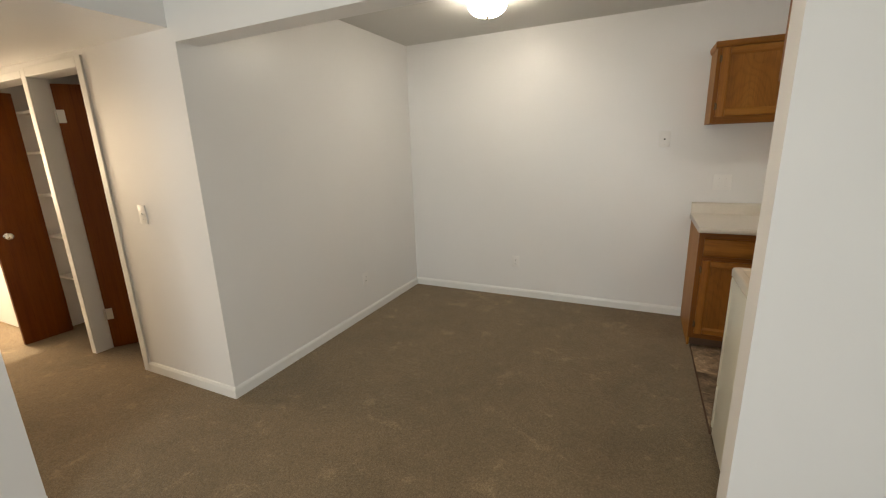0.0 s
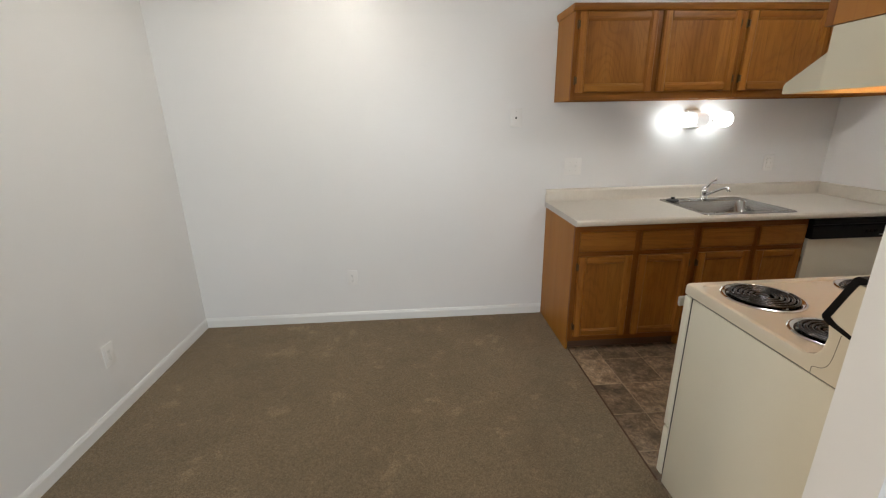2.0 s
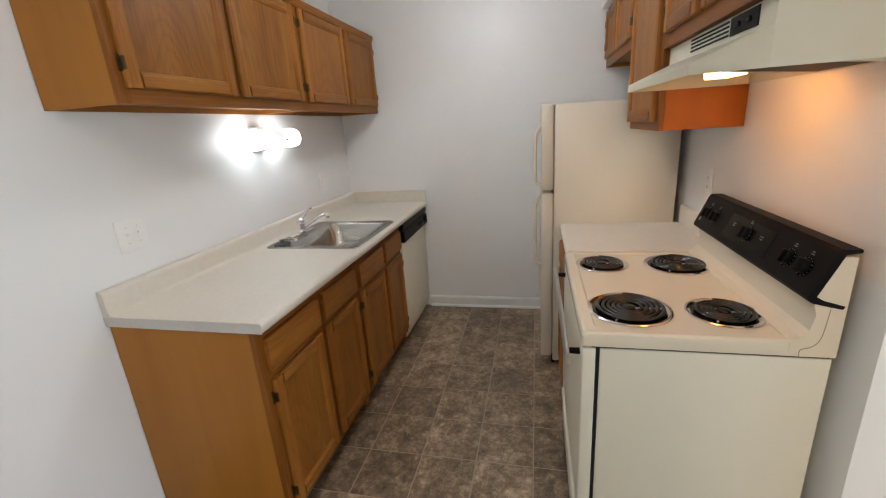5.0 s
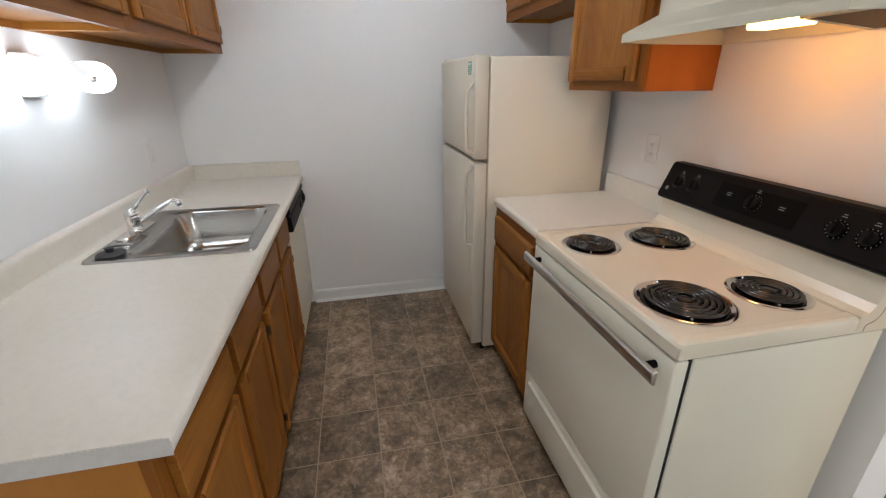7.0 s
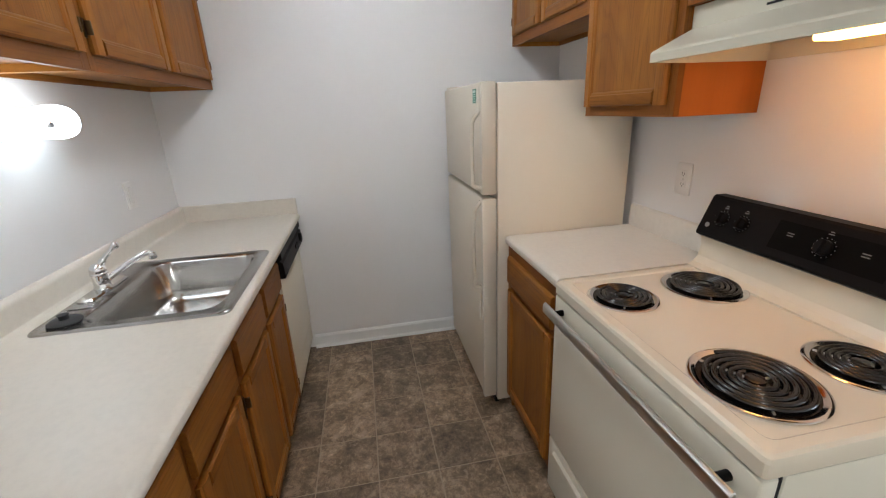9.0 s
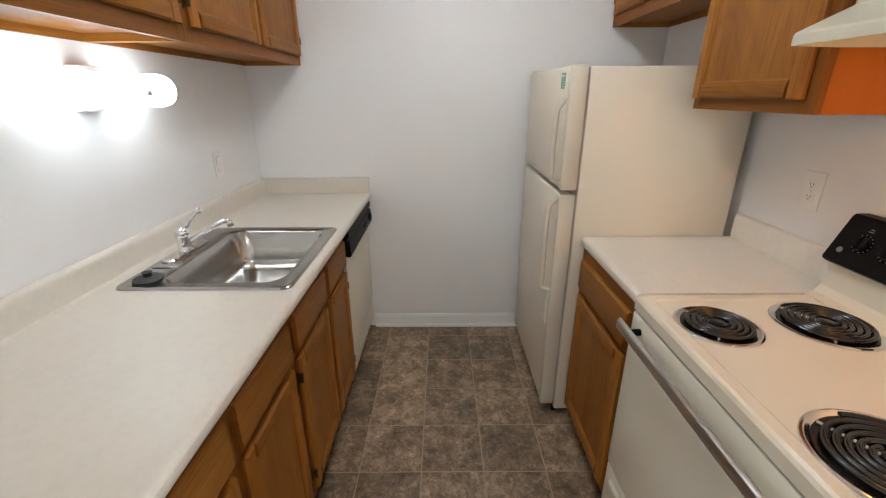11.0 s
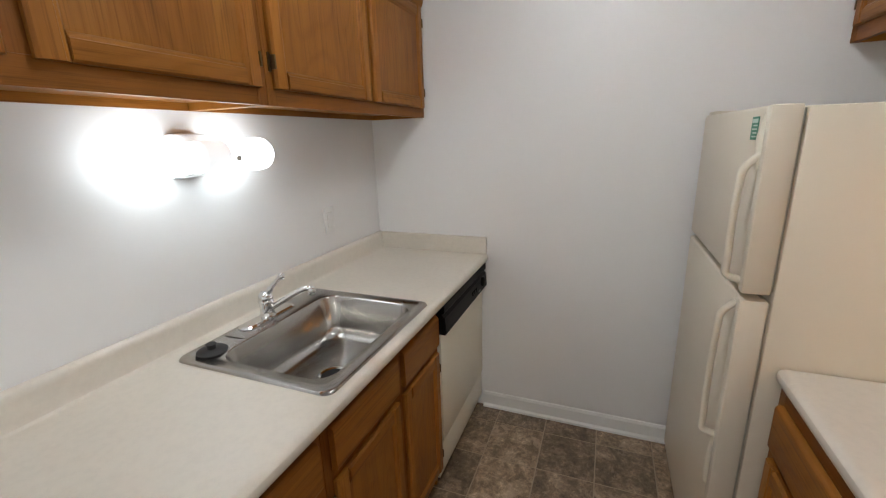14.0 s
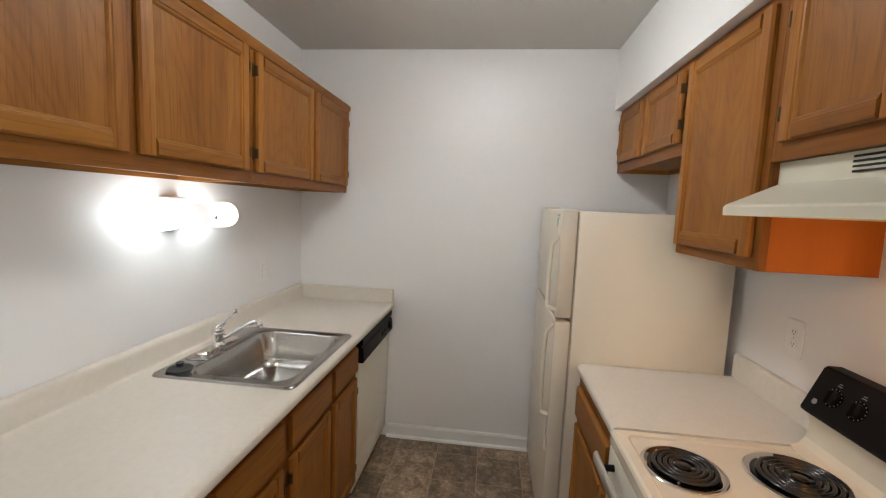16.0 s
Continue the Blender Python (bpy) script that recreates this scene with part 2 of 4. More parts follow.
def prism(points, axis, a, b, bev=0.0, seg=2):
    """A closed outline drawn in the other two axes and pushed along the axis from a to b."""
    bm = bmesh.new()

    def at(p, w):
        q = list(p)
        q.insert(axis, w)
        return q

    lo = [bm.verts.new(at(p, a)) for p in points]
    hi = [bm.verts.new(at(p, b)) for p in points]
    n = len(points)
    bm.faces.new(lo)
    bm.faces.new(hi[::-1])
    for i in range(n):
        bm.faces.new((lo[i], lo[(i + 1) % n], hi[(i + 1) % n], hi[i]))
    bmesh.ops.recalc_face_normals(bm, faces=list(bm.faces))
    if bev:
        bmesh.ops.bevel(bm, geom=list(bm.edges), offset=bev, segments=seg, affect="EDGES", profile=0.5)
    return bm


def lathe(profile, origin, axis=2, seg=40):
    """A turned body: profile of (radius, along)."""
    bm = bmesh.new()
    bm.faces.layers.int.new("round")
    rings = []
    for r, h in profile:
        ring = []
        for i in range(seg):
            a = 2 * math.pi * i / seg
            p = [r * math.cos(a), r * math.sin(a)]
            p.insert(axis, h)
            ring.append(bm.verts.new((p[0] + origin[0], p[1] + origin[1], p[2] + origin[2])))
        rings.append(ring)
    for r0, r1 in zip(rings, rings[1:]):
        for i in range(seg):
            bm.faces.new((r0[i], r0[(i + 1) % seg], r1[(i + 1) % seg], r1[i]))
    for ring, (r, h) in ((rings[0], profile[0]), (rings[-1], profile[-1])):
        if r > 1e-4:
            bm.faces.new(ring)
    bmesh.ops.remove_doubles(bm, verts=list(bm.verts), dist=1e-6)
    bmesh.ops.recalc_face_normals(bm, faces=list(bm.faces))
    return bm


def tube(path, radius, seg=8, squash=1.0):
    bm = bmesh.new()
    bm.faces.layers.int.new("round")
    pts = [Vector(p) for p in path]
    rings = []
    side = None
    for i, p in enumerate(pts):
        d = (pts[min(i + 1, len(pts) - 1)] - pts[max(i - 1, 0)]).normalized()
        if side is None:
            side = d.orthogonal().normalized() if abs(d.z) > 0.9 else d.cross(Vector((0, 0, 1))).normalized()
        side = (side - d * side.dot(d)).normalized()
        up = side.cross(d).normalized()
        r = radius[i] if isinstance(radius, (list, tuple)) else radius
        rings.append([bm.verts.new(p + side * (r * math.cos(a)) + up * (r * squash * math.sin(a)))
                      for a in (2 * math.pi * k / seg for k in range(seg))])
    for r0, r1 in zip(rings, rings[1:]):
        for k in range(seg):
            bm.faces.new((r0[k], r0[(k + 1) % seg], r1[(k + 1) % seg], r1[k]))
    bm.faces.new(rings[0])
    bm.faces.new(rings[-1])
    bmesh.ops.recalc_face_normals(bm, faces=list(bm.faces))
    return bm


def smooth_path(points, steps=6):
    out = []
    pts = [Vector(p) for p in points]
    ext = [pts[0] * 2 - pts[1]] + pts + [pts[-1] * 2 - pts[-2]]
    for i in range(1, len(ext) - 2):
        p0, p1, p2, p3 = ext[i - 1:i + 3]
        for k in range(steps):
            t = k / steps
            out.append(0.5 * (2 * p1 + (p2 - p0) * t + (2 * p0 - 5 * p1 + 4 * p2 - p3) * t * t + (3 * p1 - p0 - 3 * p2 + p3) * t ** 3))
    out.append(pts[-1])
    return out


def joined(*bms):
    out = bmesh.new()
    for bm in bms:
        me = bpy.data.meshes.new("tmp")
        bm.to_mesh(me)
        bm.free()
        out.from_mesh(me)
        bpy.data.meshes.remove(me)
    return out


def mesh_object(name, bm, material, parent=None, smooth=False):
    bmesh.ops.recalc_face_normals(bm, faces=list(bm.faces))
    lo = Vector([min(v.co[i] for v in bm.verts) for i in range(3)])
    hi = Vector([max(v.co[i] for v in bm.verts) for i in range(3)])
    c = (lo + hi) / 2
    bmesh.ops.translate(bm, verts=list(bm.verts), vec=-c)
    turned = bm.faces.layers.int.get("round") is not None
    me = bpy.data.meshes.new(name)
    bm.to_mesh(me)
    bm.free()
    if smooth:
        me.polygons.foreach_set("use_smooth", [True] * len(me.polygons))
        me.set_sharp_from_angle(angle=radians(50 if turned else 24))
    me.materials.append(material)
    ob = new(name, me)
    PLACE[ob] = c
    if parent is not None:
        ob.parent = parent
        ob.location = c - PLACE[parent]
    else:
        ob.location = c
    return ob


def part(name, bm, material, parent, label="", smooth=True):
    ob = mesh_object(name, bm, material, parent, smooth)
    return tagged(ob, label) if label else ob


def thing(name, at, label, category, group=""):
    ob = new(name)
    ob.empty_display_size = 0.05
    ob.location = at
    PLACE[ob] = Vector(at)
    return tagged(ob, label, category, group)


def structure(name, bm, material, label, category, smooth=False):
    return tagged(mesh_object(name, bm, material, None, smooth), label, category, kind="structure")


# ---- plan ----
XL = -2.616      # dining side wall
XE = 2.16        # far kitchen wall
YP = -2.27       # kitchen side of the partition
YH = -2.405      # living side of the partition and header
H = 2.5          # ceiling
XS = -2.66       # living side wall with the hall opening
YS = -3.33       # hall south wall
HZ = 2.155       # hall ceiling
YB = -6.6        # living back wall
XR = 2.3
XT = 0.036       # carpet meets vinyl

structure("wall_north", solid(-2.75, XR, 0, 0.12, -0.1, H + 0.1), WALL, "long white painted wall of dining area and kitchen", "wall")
structure("wall_east", solid(XE, XR, YP, 0, -0.1, H + 0.1), WALL, "white satin-painted far wall of the kitchen", "wall")
structure("wall_dining", solid(XL - 0.134, XL, YH, 0, -0.1, H + 0.1), WALL, "white painted side wall of the dining area", "wall")
structure("wall_partition", solid(-0.03, XR, YH, YP, -0.1, H + 0.1), WALL, "white painted partition behind the stove", "wall")
structure("header", solid(XL, -0.03, YH, YP, 2.083, H + 0.1), WALL, "white painted dropped header over the wide opening", "header")
structure("soffit", solid(-0.028, XE, YP, -1.93, 2.15, H + 0.05), WALL, "white painted soffit above the stove-side cabinets", "soffit")
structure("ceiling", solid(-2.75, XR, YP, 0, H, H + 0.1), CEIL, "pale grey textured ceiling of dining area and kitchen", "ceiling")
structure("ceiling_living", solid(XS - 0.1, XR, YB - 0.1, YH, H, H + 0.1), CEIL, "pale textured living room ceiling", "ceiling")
structure("wall_living_east", solid(XR, XR + 0.12, YB, YH, -0.1, H + 0.1), WALL, "plain white living room wall", "wall")


def wall_with_hole(axis, w0, w1, a0, a1, z0, z1, h0, h1, hz0, hz1):
    """A wall with thickness w0..w1 in the axis, running a0..a1, with one opening."""
    bm = bmesh.new()

    def put(p0, p1, q0, q1):
        if p1 - p0 < 1e-4 or q1 - q0 < 1e-4:
            return
        if axis == 0:
            box(bm, w0, w1, p0, p1, q0, q1)
        else:
            box(bm, p0, p1, w0, w1, q0, q1)

    put(a0, h0, z0, z1)
    put(h1, a1, z0, z1)
    put(h0, h1, z0, hz0)
    put(h0, h1, hz1, z1)
    return bm


structure("wall_living_south", wall_with_hole(1, YB - 0.12, YB, XS - 0.1, XR + 0.1, -0.1, H + 0.1, -2.1, 0.3, 0.25, 2.25), WALL, "white living room wall with a wide window", "wall")
structure("wall_living_west", wall_with_hole(0, XS - 0.12, XS, YB, YH, -0.1, H + 0.1, YS, YH, -0.1, HZ), WALL, "white living room wall with the hall opening", "wall")

# hall
bm = bmesh.new()
for x0, x1, z0, z1 in ((-3.56, XL - 0.134, -0.1, HZ + 0.1), (-4.2, -3.56, 2.06, HZ + 0.1), (-4.27, -4.2, -0.1, HZ + 0.1),
                       (-5.05, -4.27, 2.06, HZ + 0.1), (-6.6, -5.05, -0.1, HZ + 0.1)):
    box(bm, x0, x1, YH, YH + 0.12, z0, z1)
structure("wall_hall_north", bm, WALL, "white hall wall with a doorway and a closet opening", "wall")
structure("wall_hall_south", solid(-6.6, XS - 0.12, YS - 0.12, YS, -0.1, HZ + 0.1), WALL, "plain white hall wall", "wall")
# end wall and opening are added, sized to throw the sun patch
structure("wall_hall_west", wall_with_hole(0, -6.72, -6.6, YS - 0.12, YH + 0.12, -0.1, HZ + 0.1, -3.22, -2.45, 0.85, 2.05), WALL, "unseen hall end wall, window added to let the sun in", "wall")
structure("ceiling_hall", solid(-6.72, XS - 0.12, YS - 0.12, YH + 0.12, HZ, HZ + 0.1), WALL, "low white hall ceiling", "ceiling")
bm = bmesh.new()
box(bm, -4.22, -2.75, -1.0, -0.9, -0.1, HZ + 0.1)
box(bm, -4.27, -4.22, YH + 0.12, -0.9, -0.1, HZ + 0.1)
box(bm, -5.12, -4.27, -1.85, -1.75, -0.1, HZ + 0.1)
box(bm, -5.12, -5.07, YH + 0.12, -1.85, -0.1, HZ + 0.1)
structure("wall_bedroom", bm, WALL, "plain white walls of bedroom and closet", "wall")
structure("ceiling_bedroom", solid(-5.12, -2.75, YH + 0.12, -0.9, HZ, HZ + 0.1), CEIL, "plain bedroom and closet ceiling", "ceiling")

# floors
bm = bmesh.new()
box(bm, -2.75, XT, YB - 0.1, 0, -0.12, 0.004)
box(bm, -6.72, -2.75, YS - 0.12, YH + 0.12, -0.12, 0.004)
box(bm, -5.12, -2.75, YH + 0.12, -0.9, -0.12, 0.004)
box(bm, XT, XR, YB - 0.1, YH, -0.12, 0.004)
structure("floor_carpet", bm, CARPET, "brown flecked cut-pile carpet with pale worn spots", "carpet")
FLOOR = structure("floor_vinyl", solid(XT, XE, YP, 0, -0.12, -0.0012), GROUT, "stone-look brown vinyl tile floor with tan joints", "floor")
structure("trim_threshold", solid(XT - 0.006, XT + 0.004, -1.66, -0.58, 0.0, 0.0065, 0.002, 1), TOE, "thin dark edge between carpet and vinyl", "trim")


def baseboard(name, axis, face, side, a, b, h=0.08):
    t = 0.012 * side
    prof = [(face, 0.004), (face + t, 0.004), (face + t, h - 0.02), (face + t * 0.6, h - 0.006), (face + t * 0.3, h), (face, h)]
    if axis == 0:
        bm = prism(prof, 1, a, b)
    else:
        bm = prism(prof, 0, a, b)
    structure(name, bm, TRIM, "low white painted baseboard", "baseboard")


baseboard("baseboard_north", 1, 0, -1, XL, 0.008)
baseboard("baseboard_dining", 0, XL, 1, YH, 0)
baseboard("baseboard_hall", 1, YH, -1, -3.5, XL + 0.012)
baseboard("baseboard_hall_south", 0, XS, 1, -6.5, YS)
baseboard("baseboard_partition", 0, -0.03, -1, YH, YP)
baseboard("baseboard_living", 1, YH, -1, -0.042, XR)
# far kitchen wall: board and shoe moulding
structure("baseboard_east", joined(prism([(XE, 0), (XE - 0.012, 0), (XE - 0.012, 0.075), (XE - 0.006, 0.088), (XE, 0.09)], 1, YP + 0.02, -0.62),
          prism([(XE - 0.012, 0), (XE - 0.026, 0), (XE - 0.024, 0.011), (XE - 0.012, 0.018)], 1, YP + 0.02, -0.62)), TRIM,
          "white painted baseboard with shoe moulding", "baseboard")

# unseen windows added as openings for the daylight, with frames
for nm, bm in (("window_1", joined(solid(-2.1, 0.3, YB - 0.09, YB - 0.04, 0.25, 0.31), solid(-2.1, 0.3, YB - 0.09, YB - 0.04, 2.19, 2.25),
                                   solid(-2.1, -2.04, YB - 0.09, YB - 0.04, 0.31, 2.19), solid(0.24, 0.3, YB - 0.09, YB - 0.04, 0.31, 2.19),
                                   solid(-0.93, -0.87, YB - 0.09, YB - 0.04, 0.31, 2.19))),
               ("window_2", joined(solid(-6.69, -6.65, -3.22, -2.45, 0.85, 0.89), solid(-6.69, -6.65, -3.22, -2.45, 2.01, 2.05),
                                   solid(-6.69, -6.65, -3.22, -3.18, 0.89, 2.01), solid(-6.69, -6.65, -2.49, -2.45, 0.89, 2.01)))):
    structure(nm, bm, TRIM, "unseen white framed window added to let daylight in", "window")
structure("ground", solid(-60, 60, -60, 60, -0.4, -0.3), paint("ground_outside", (0.16, 0.16, 0.12), 0.95), "plain ground outside the windows", "ground")

# hall doorway, casing and leaf
bm = joined(solid(-3.56, -3.50, YH - 0.014, YH, 0.004, 2.12, 0.003), solid(-4.26, -4.2, YH - 0.014, YH, 0.004, 2.12, 0.003),
            solid(-4.2, -3.56, YH - 0.014, YH, 2.06, 2.12, 0.003))
structure("trim_doorway", bm, TRIM, "white door casing in the hall", "trim")
bm = joined(solid(-5.1, -5.05, YH - 0.013, YH, 0.004, 2.11, 0.003),
            solid(-5.05, -4.265, YH - 0.013, YH, 2.06, 2.11, 0.003))
structure("trim_closet", bm, TRIM, "white casing round the closet opening", "trim")


def slab_door(name, hinge, angle, width, height, label, knob):
    d = thing(name, (0, 0, 0), label, "door")
    leaf = part("leaf", solid(0, width, -0.018, 0.018, 0.012, height, 0.003), DOORWOOD, d)
    for z in (0.3, height - 0.22):
        part("hinge", joined(solid(-0.012, 0.045, -0.021, -0.018, z - 0.045, z + 0.045), lathe([(0.006, -0.047), (0.006, 0.047)], (-0.004, -0.022, z), 2, 10)), ALU, leaf, "pale metal hinge")
    if knob:
        part("knob", lathe([(0.024, 0), (0.024, 0.006), (0.010, 0.010), (0.010, 0.03), (0.024, 0.042), (0.027, 0.055), (0.018, 0.066), (0.0, 0.068)],
                           (width - 0.075, 0.018, 0.93), 1, 20), CHROME, leaf, "round chrome knob")
    d.matrix_world = pose(hinge[0], hinge[1], 0, 0, 0, angle)
    return d


slab_door("door_1", (-4.192, -2.295), 54, 0.62, 2.03, "dark brown slab door standing open into a room", False)
slab_door("door_2", (-4.96, -2.24), -91, 0.33, 2.03, "dark brown slab closet door standing open in the hall", True)

for i, z in enumerate((0.5, 0.87, 1.23, 1.58, 1.9)):
    tagged(mesh_object("closet_shelf", solid(-5.068, -4.272, -2.2, -1.852, z - 0.02, z, 0.002), TRIM), "white painted shelf fixed inside the linen closet", "shelf", "closet shelves")

# ---- cabinets ----


def cabinet_door(parent, x0, x1, z0, z1, yf, out, hinge_side=0, name="door", grain=None):
    """Framed door with a recessed panel; yf is the face it lies on, out the way it faces (+1 or -1 in y)."""
    w = 0.052
    t = 0.019
    y = lambda d: yf + out * d
    door = part(name, solid(x0 + w - 0.006, x1 - w + 0.006, y(0.002), y(0.009), z0 + w - 0.006, z1 - w + 0.006), OAK_PANEL, parent)

    def member(nm, pts, axis, a, b, m):
        part(nm, prism(pts, axis, a, b), m, door)

    def prof(o, i):
        s = 1 if i > o else -1
        return [(o, y(0.0005)), (o, y(t - 0.008)), (o + s * 0.005, y(t - 0.001)), (o + s * 0.009, y(t)), (i - s * 0.013, y(t)), (i - s * 0.011, y(t - 0.003)),
                (i - s * 0.006, y(t - 0.004)), (i - s * 0.002, y(t - 0.007)), (i, y(0.009)), (i, y(0.0005))]

    member("stile", prof(x0, x0 + w), 2, z0, z1, OAK_Z)
    member("stile", prof(x1, x1 - w), 2, z0, z1, OAK_Z)
    for o, i in ((z0, z0 + w), (z1, z1 - w)):
        member("rail", [(yy, zz) for zz, yy in prof(o, i)], 0, x0 + w - 0.001, x1 - w + 0.001, OAK_X)
    if hinge_side:
        hx = x0 if hinge_side < 0 else x1
        for hz in (z0 + 0.07, z1 - 0.07):
            part("hinge", joined(solid(hx - 0.0035, hx + 0.0035, y(0.004), y(0.021), hz - 0.019, hz + 0.019, 0.002),
                                 solid(hx - 0.010 if hinge_side < 0 else hx, hx if hinge_side < 0 else hx + 0.010, y(0.0005), y(0.004), hz - 0.025, hz + 0.025)), BRASS, door, "small aged brass hinge")
    return door


def drawer_front(parent, x0, x1, z0, z1, yf, out):
    y = lambda d: yf + out * d
    pts = [(z0, y(0.0005)), (z0, y(0.011)), (z0 + 0.006, y(0.018)), (z0 + 0.012, y(0.019)), (z1 - 0.012, y(0.019)), (z1 - 0.006, y(0.018)), (z1, y(0.011)), (z1, y(0.0005))]
    return part("drawer", prism([(b, a) for a, b in pts], 0, x0, x1, 0.0015, 1), OAK_X, parent)


def face_frame(parent, x0, x1, z0, z1, yf, out, rails, stiles):
    ya, yb = yf - out * 0.02, yf
    for z in rails:
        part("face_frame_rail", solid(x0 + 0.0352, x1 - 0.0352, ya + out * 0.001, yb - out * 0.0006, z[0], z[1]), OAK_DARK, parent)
    for i, s in enumerate(stiles):
        lo, hi = (z0, z1) if i < 2 else (rails[0][1] + 0.0003, rails[-1][0] - 0.0003)
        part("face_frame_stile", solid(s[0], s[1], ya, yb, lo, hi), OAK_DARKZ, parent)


def upper_unit(name, x0, x1, z0, z1, yw, out, depth, doors, label, group, side_mats, door_z=(0.045, 0.03), hinges=None):
    u = thing(name, ((x0 + x1) / 2, yw, z0), label, "cabinet", group)
    yf = yw + out * depth
    yi = yw + out * 0.004
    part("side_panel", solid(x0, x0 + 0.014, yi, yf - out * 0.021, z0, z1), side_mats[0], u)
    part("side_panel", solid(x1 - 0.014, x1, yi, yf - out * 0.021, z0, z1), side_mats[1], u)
    part("bottom_panel", solid(x0 + 0.0145, x1 - 0.0145, yi, yf - out * 0.021, z0 + 0.022, z0 + 0.03), OAK_X, u)
    part("top_panel", solid(x0 + 0.0145, x1 - 0.0145, yi, yf - out * 0.021, z1 - 0.012, z1), OAK_X, u)
    part("back_rail", solid(x0 + 0.0145, x1 - 0.0145, yi, yi + out * 0.012, z0, z0 + 0.022), OAK_X, u)
    stiles = [(x0, x0 + 0.035), (x1 - 0.035, x1)] + [((a[1] + b[0]) / 2 - 0.04, (a[1] + b[0]) / 2 + 0.04) for a, b in zip(doors, doors[1:])]
    face_frame(u, x0, x1, z0, z1, yf, out, [(z0, z0 + 0.05), (z1 - 0.05, z1)], stiles)
    part("back_panel", solid(x0 + 0.0145, x1 - 0.0145, yi, yi + out * 0.005, z0 + 0.031, z1 - 0.013), OAK_X, u)
    for i, (a, b) in enumerate(doors):
        cabinet_door(u, a, b, z0 + door_z[0], z1 - door_z[1], yf, out, (hinges or [0] * 9)[i])
    return u


G1 = "oak wall cabinets over the sink"
ZU, ZT = 1.612, 2.14
upper_unit("wall_cabinet", 0.026, 1.086, ZU, ZT, 0, -1, 0.308, [(0.052, 0.536), (0.572, 1.060)], "honey oak two-door wall cabinet above the cream worktop", G1, (OAK_SIDE, OAK_SIDE), hinges=[-1, 1])
upper_unit("wall_cabinet", 1.088, 2.157, ZU, ZT, 0, -1, 0.308, [(1.112, 1.622), (1.660, 2.134)], "honey oak two-door wall cabinet against the far wall", G1, (OAK_SIDE, OAK_SIDE), hinges=[-1, 1])
# thin cap moulding along the top
cap = thing("cabinet_moulding", (1.08, -0.31, ZT), "thin oak cap moulding along the cabinet tops", "moulding")
part("front_strip", prism([(-0.300, ZT - 0.028), (-0.318, ZT - 0.024), (-0.326, ZT - 0.004), (-0.326, ZT + 0.012), (-0.300, ZT + 0.012)], 0, 0.012, 2.157), OAK_X, cap)
part("side_strip", prism([(0.0255, ZT - 0.028), (0.019, ZT - 0.024), (0.012, ZT - 0.004), (0.012, ZT + 0.012), (0.0255, ZT + 0.012)], 1, -0.2995, -0.004), OAK_Y, cap)

G2 = "oak wall cabinets on the stove side"
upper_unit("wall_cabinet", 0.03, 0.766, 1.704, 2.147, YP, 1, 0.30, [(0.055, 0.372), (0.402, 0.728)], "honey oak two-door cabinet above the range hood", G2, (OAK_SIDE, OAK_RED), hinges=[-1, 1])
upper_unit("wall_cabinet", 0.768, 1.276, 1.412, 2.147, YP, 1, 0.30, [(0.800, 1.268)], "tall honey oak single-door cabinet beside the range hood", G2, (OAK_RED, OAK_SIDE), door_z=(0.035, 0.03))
upper_unit("wall_cabinet", 1.278, 2.157, 1.79, 2.147, YP, 1, 0.30, [(1.322, 1.722), (1.752, 2.120)], "low honey oak two-door cabinet above the refrigerator", G2, (OAK_SIDE, OAK_SIDE), door_z=(0.05, 0.03), hinges=[-1, 1])


def base_unit(name, x0, x1, yw, out, yf, cols, label, group, side_left=True):
    u = thing(name, ((x0 + x1) / 2, (yw + yf) / 2, 0), label, "cabinet", group)
    top = 0.873
    part("side_panel", solid(x0, x0 + 0.014, yw + out * 0.004, yf - out * 0.021, 0.0, top), OAK_SIDE, u)
    part("side_panel", solid(x1 - 0.014, x1, yw + out * 0.004, yf - out * 0.021, 0.0, top), OAK_SIDE, u)
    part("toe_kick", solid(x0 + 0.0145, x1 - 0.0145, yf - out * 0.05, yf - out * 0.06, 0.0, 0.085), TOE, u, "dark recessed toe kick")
    part("bottom_panel", solid(x0 + 0.0145, x1 - 0.0145, yw + out * 0.004, yf - out * 0.021, 0.086, 0.1), OAK_X, u)
    part("back_panel", solid(x0 + 0.0145, x1 - 0.0145, yw + out * 0.004, yw + out * 0.01, 0.101, top), OAK_X, u)
    stiles = [(x0, x0 + 0.036), (x1 - 0.036, x1)] + [((a[1] + b[0]) / 2 - 0.036, (a[1] + b[0]) / 2 + 0.036) for a, b in zip(cols, cols[1:])]
    face_frame(u, x0, x1, 0.075, top, yf, out, [(0.075, 0.125), (0.655, 0.715), (0.82, top)], stiles)
    for i, (a, b) in enumerate(cols):
        cabinet_door(u, a, b, 0.115, 0.672, yf, out, 0 if len(cols) == 1 else (-1 if i % 2 == 0 else 1))
        drawer_front(u, a, b, 0.702, 0.832, yf, out)
    return u


G3 = "oak base cabinets"
base_unit("base_cabinet", 0.012, 0.796, 0, -1, -0.598, [(0.045, 0.395), (0.438, 0.772)], "honey oak base cabinet with two doors and drawers", G3)
base_unit("base_cabinet", 0.798, 1.536, 0, -1, -0.598, [(0.826, 1.172), (1.214, 1.518)], "honey oak sink base cabinet beside the dishwasher", G3)
base_unit("base_cabinet", 0.802, 1.312, YP, 1, -1.655, [(0.832, 1.278)], "honey oak base cabinet between stove and refrigerator", G3)

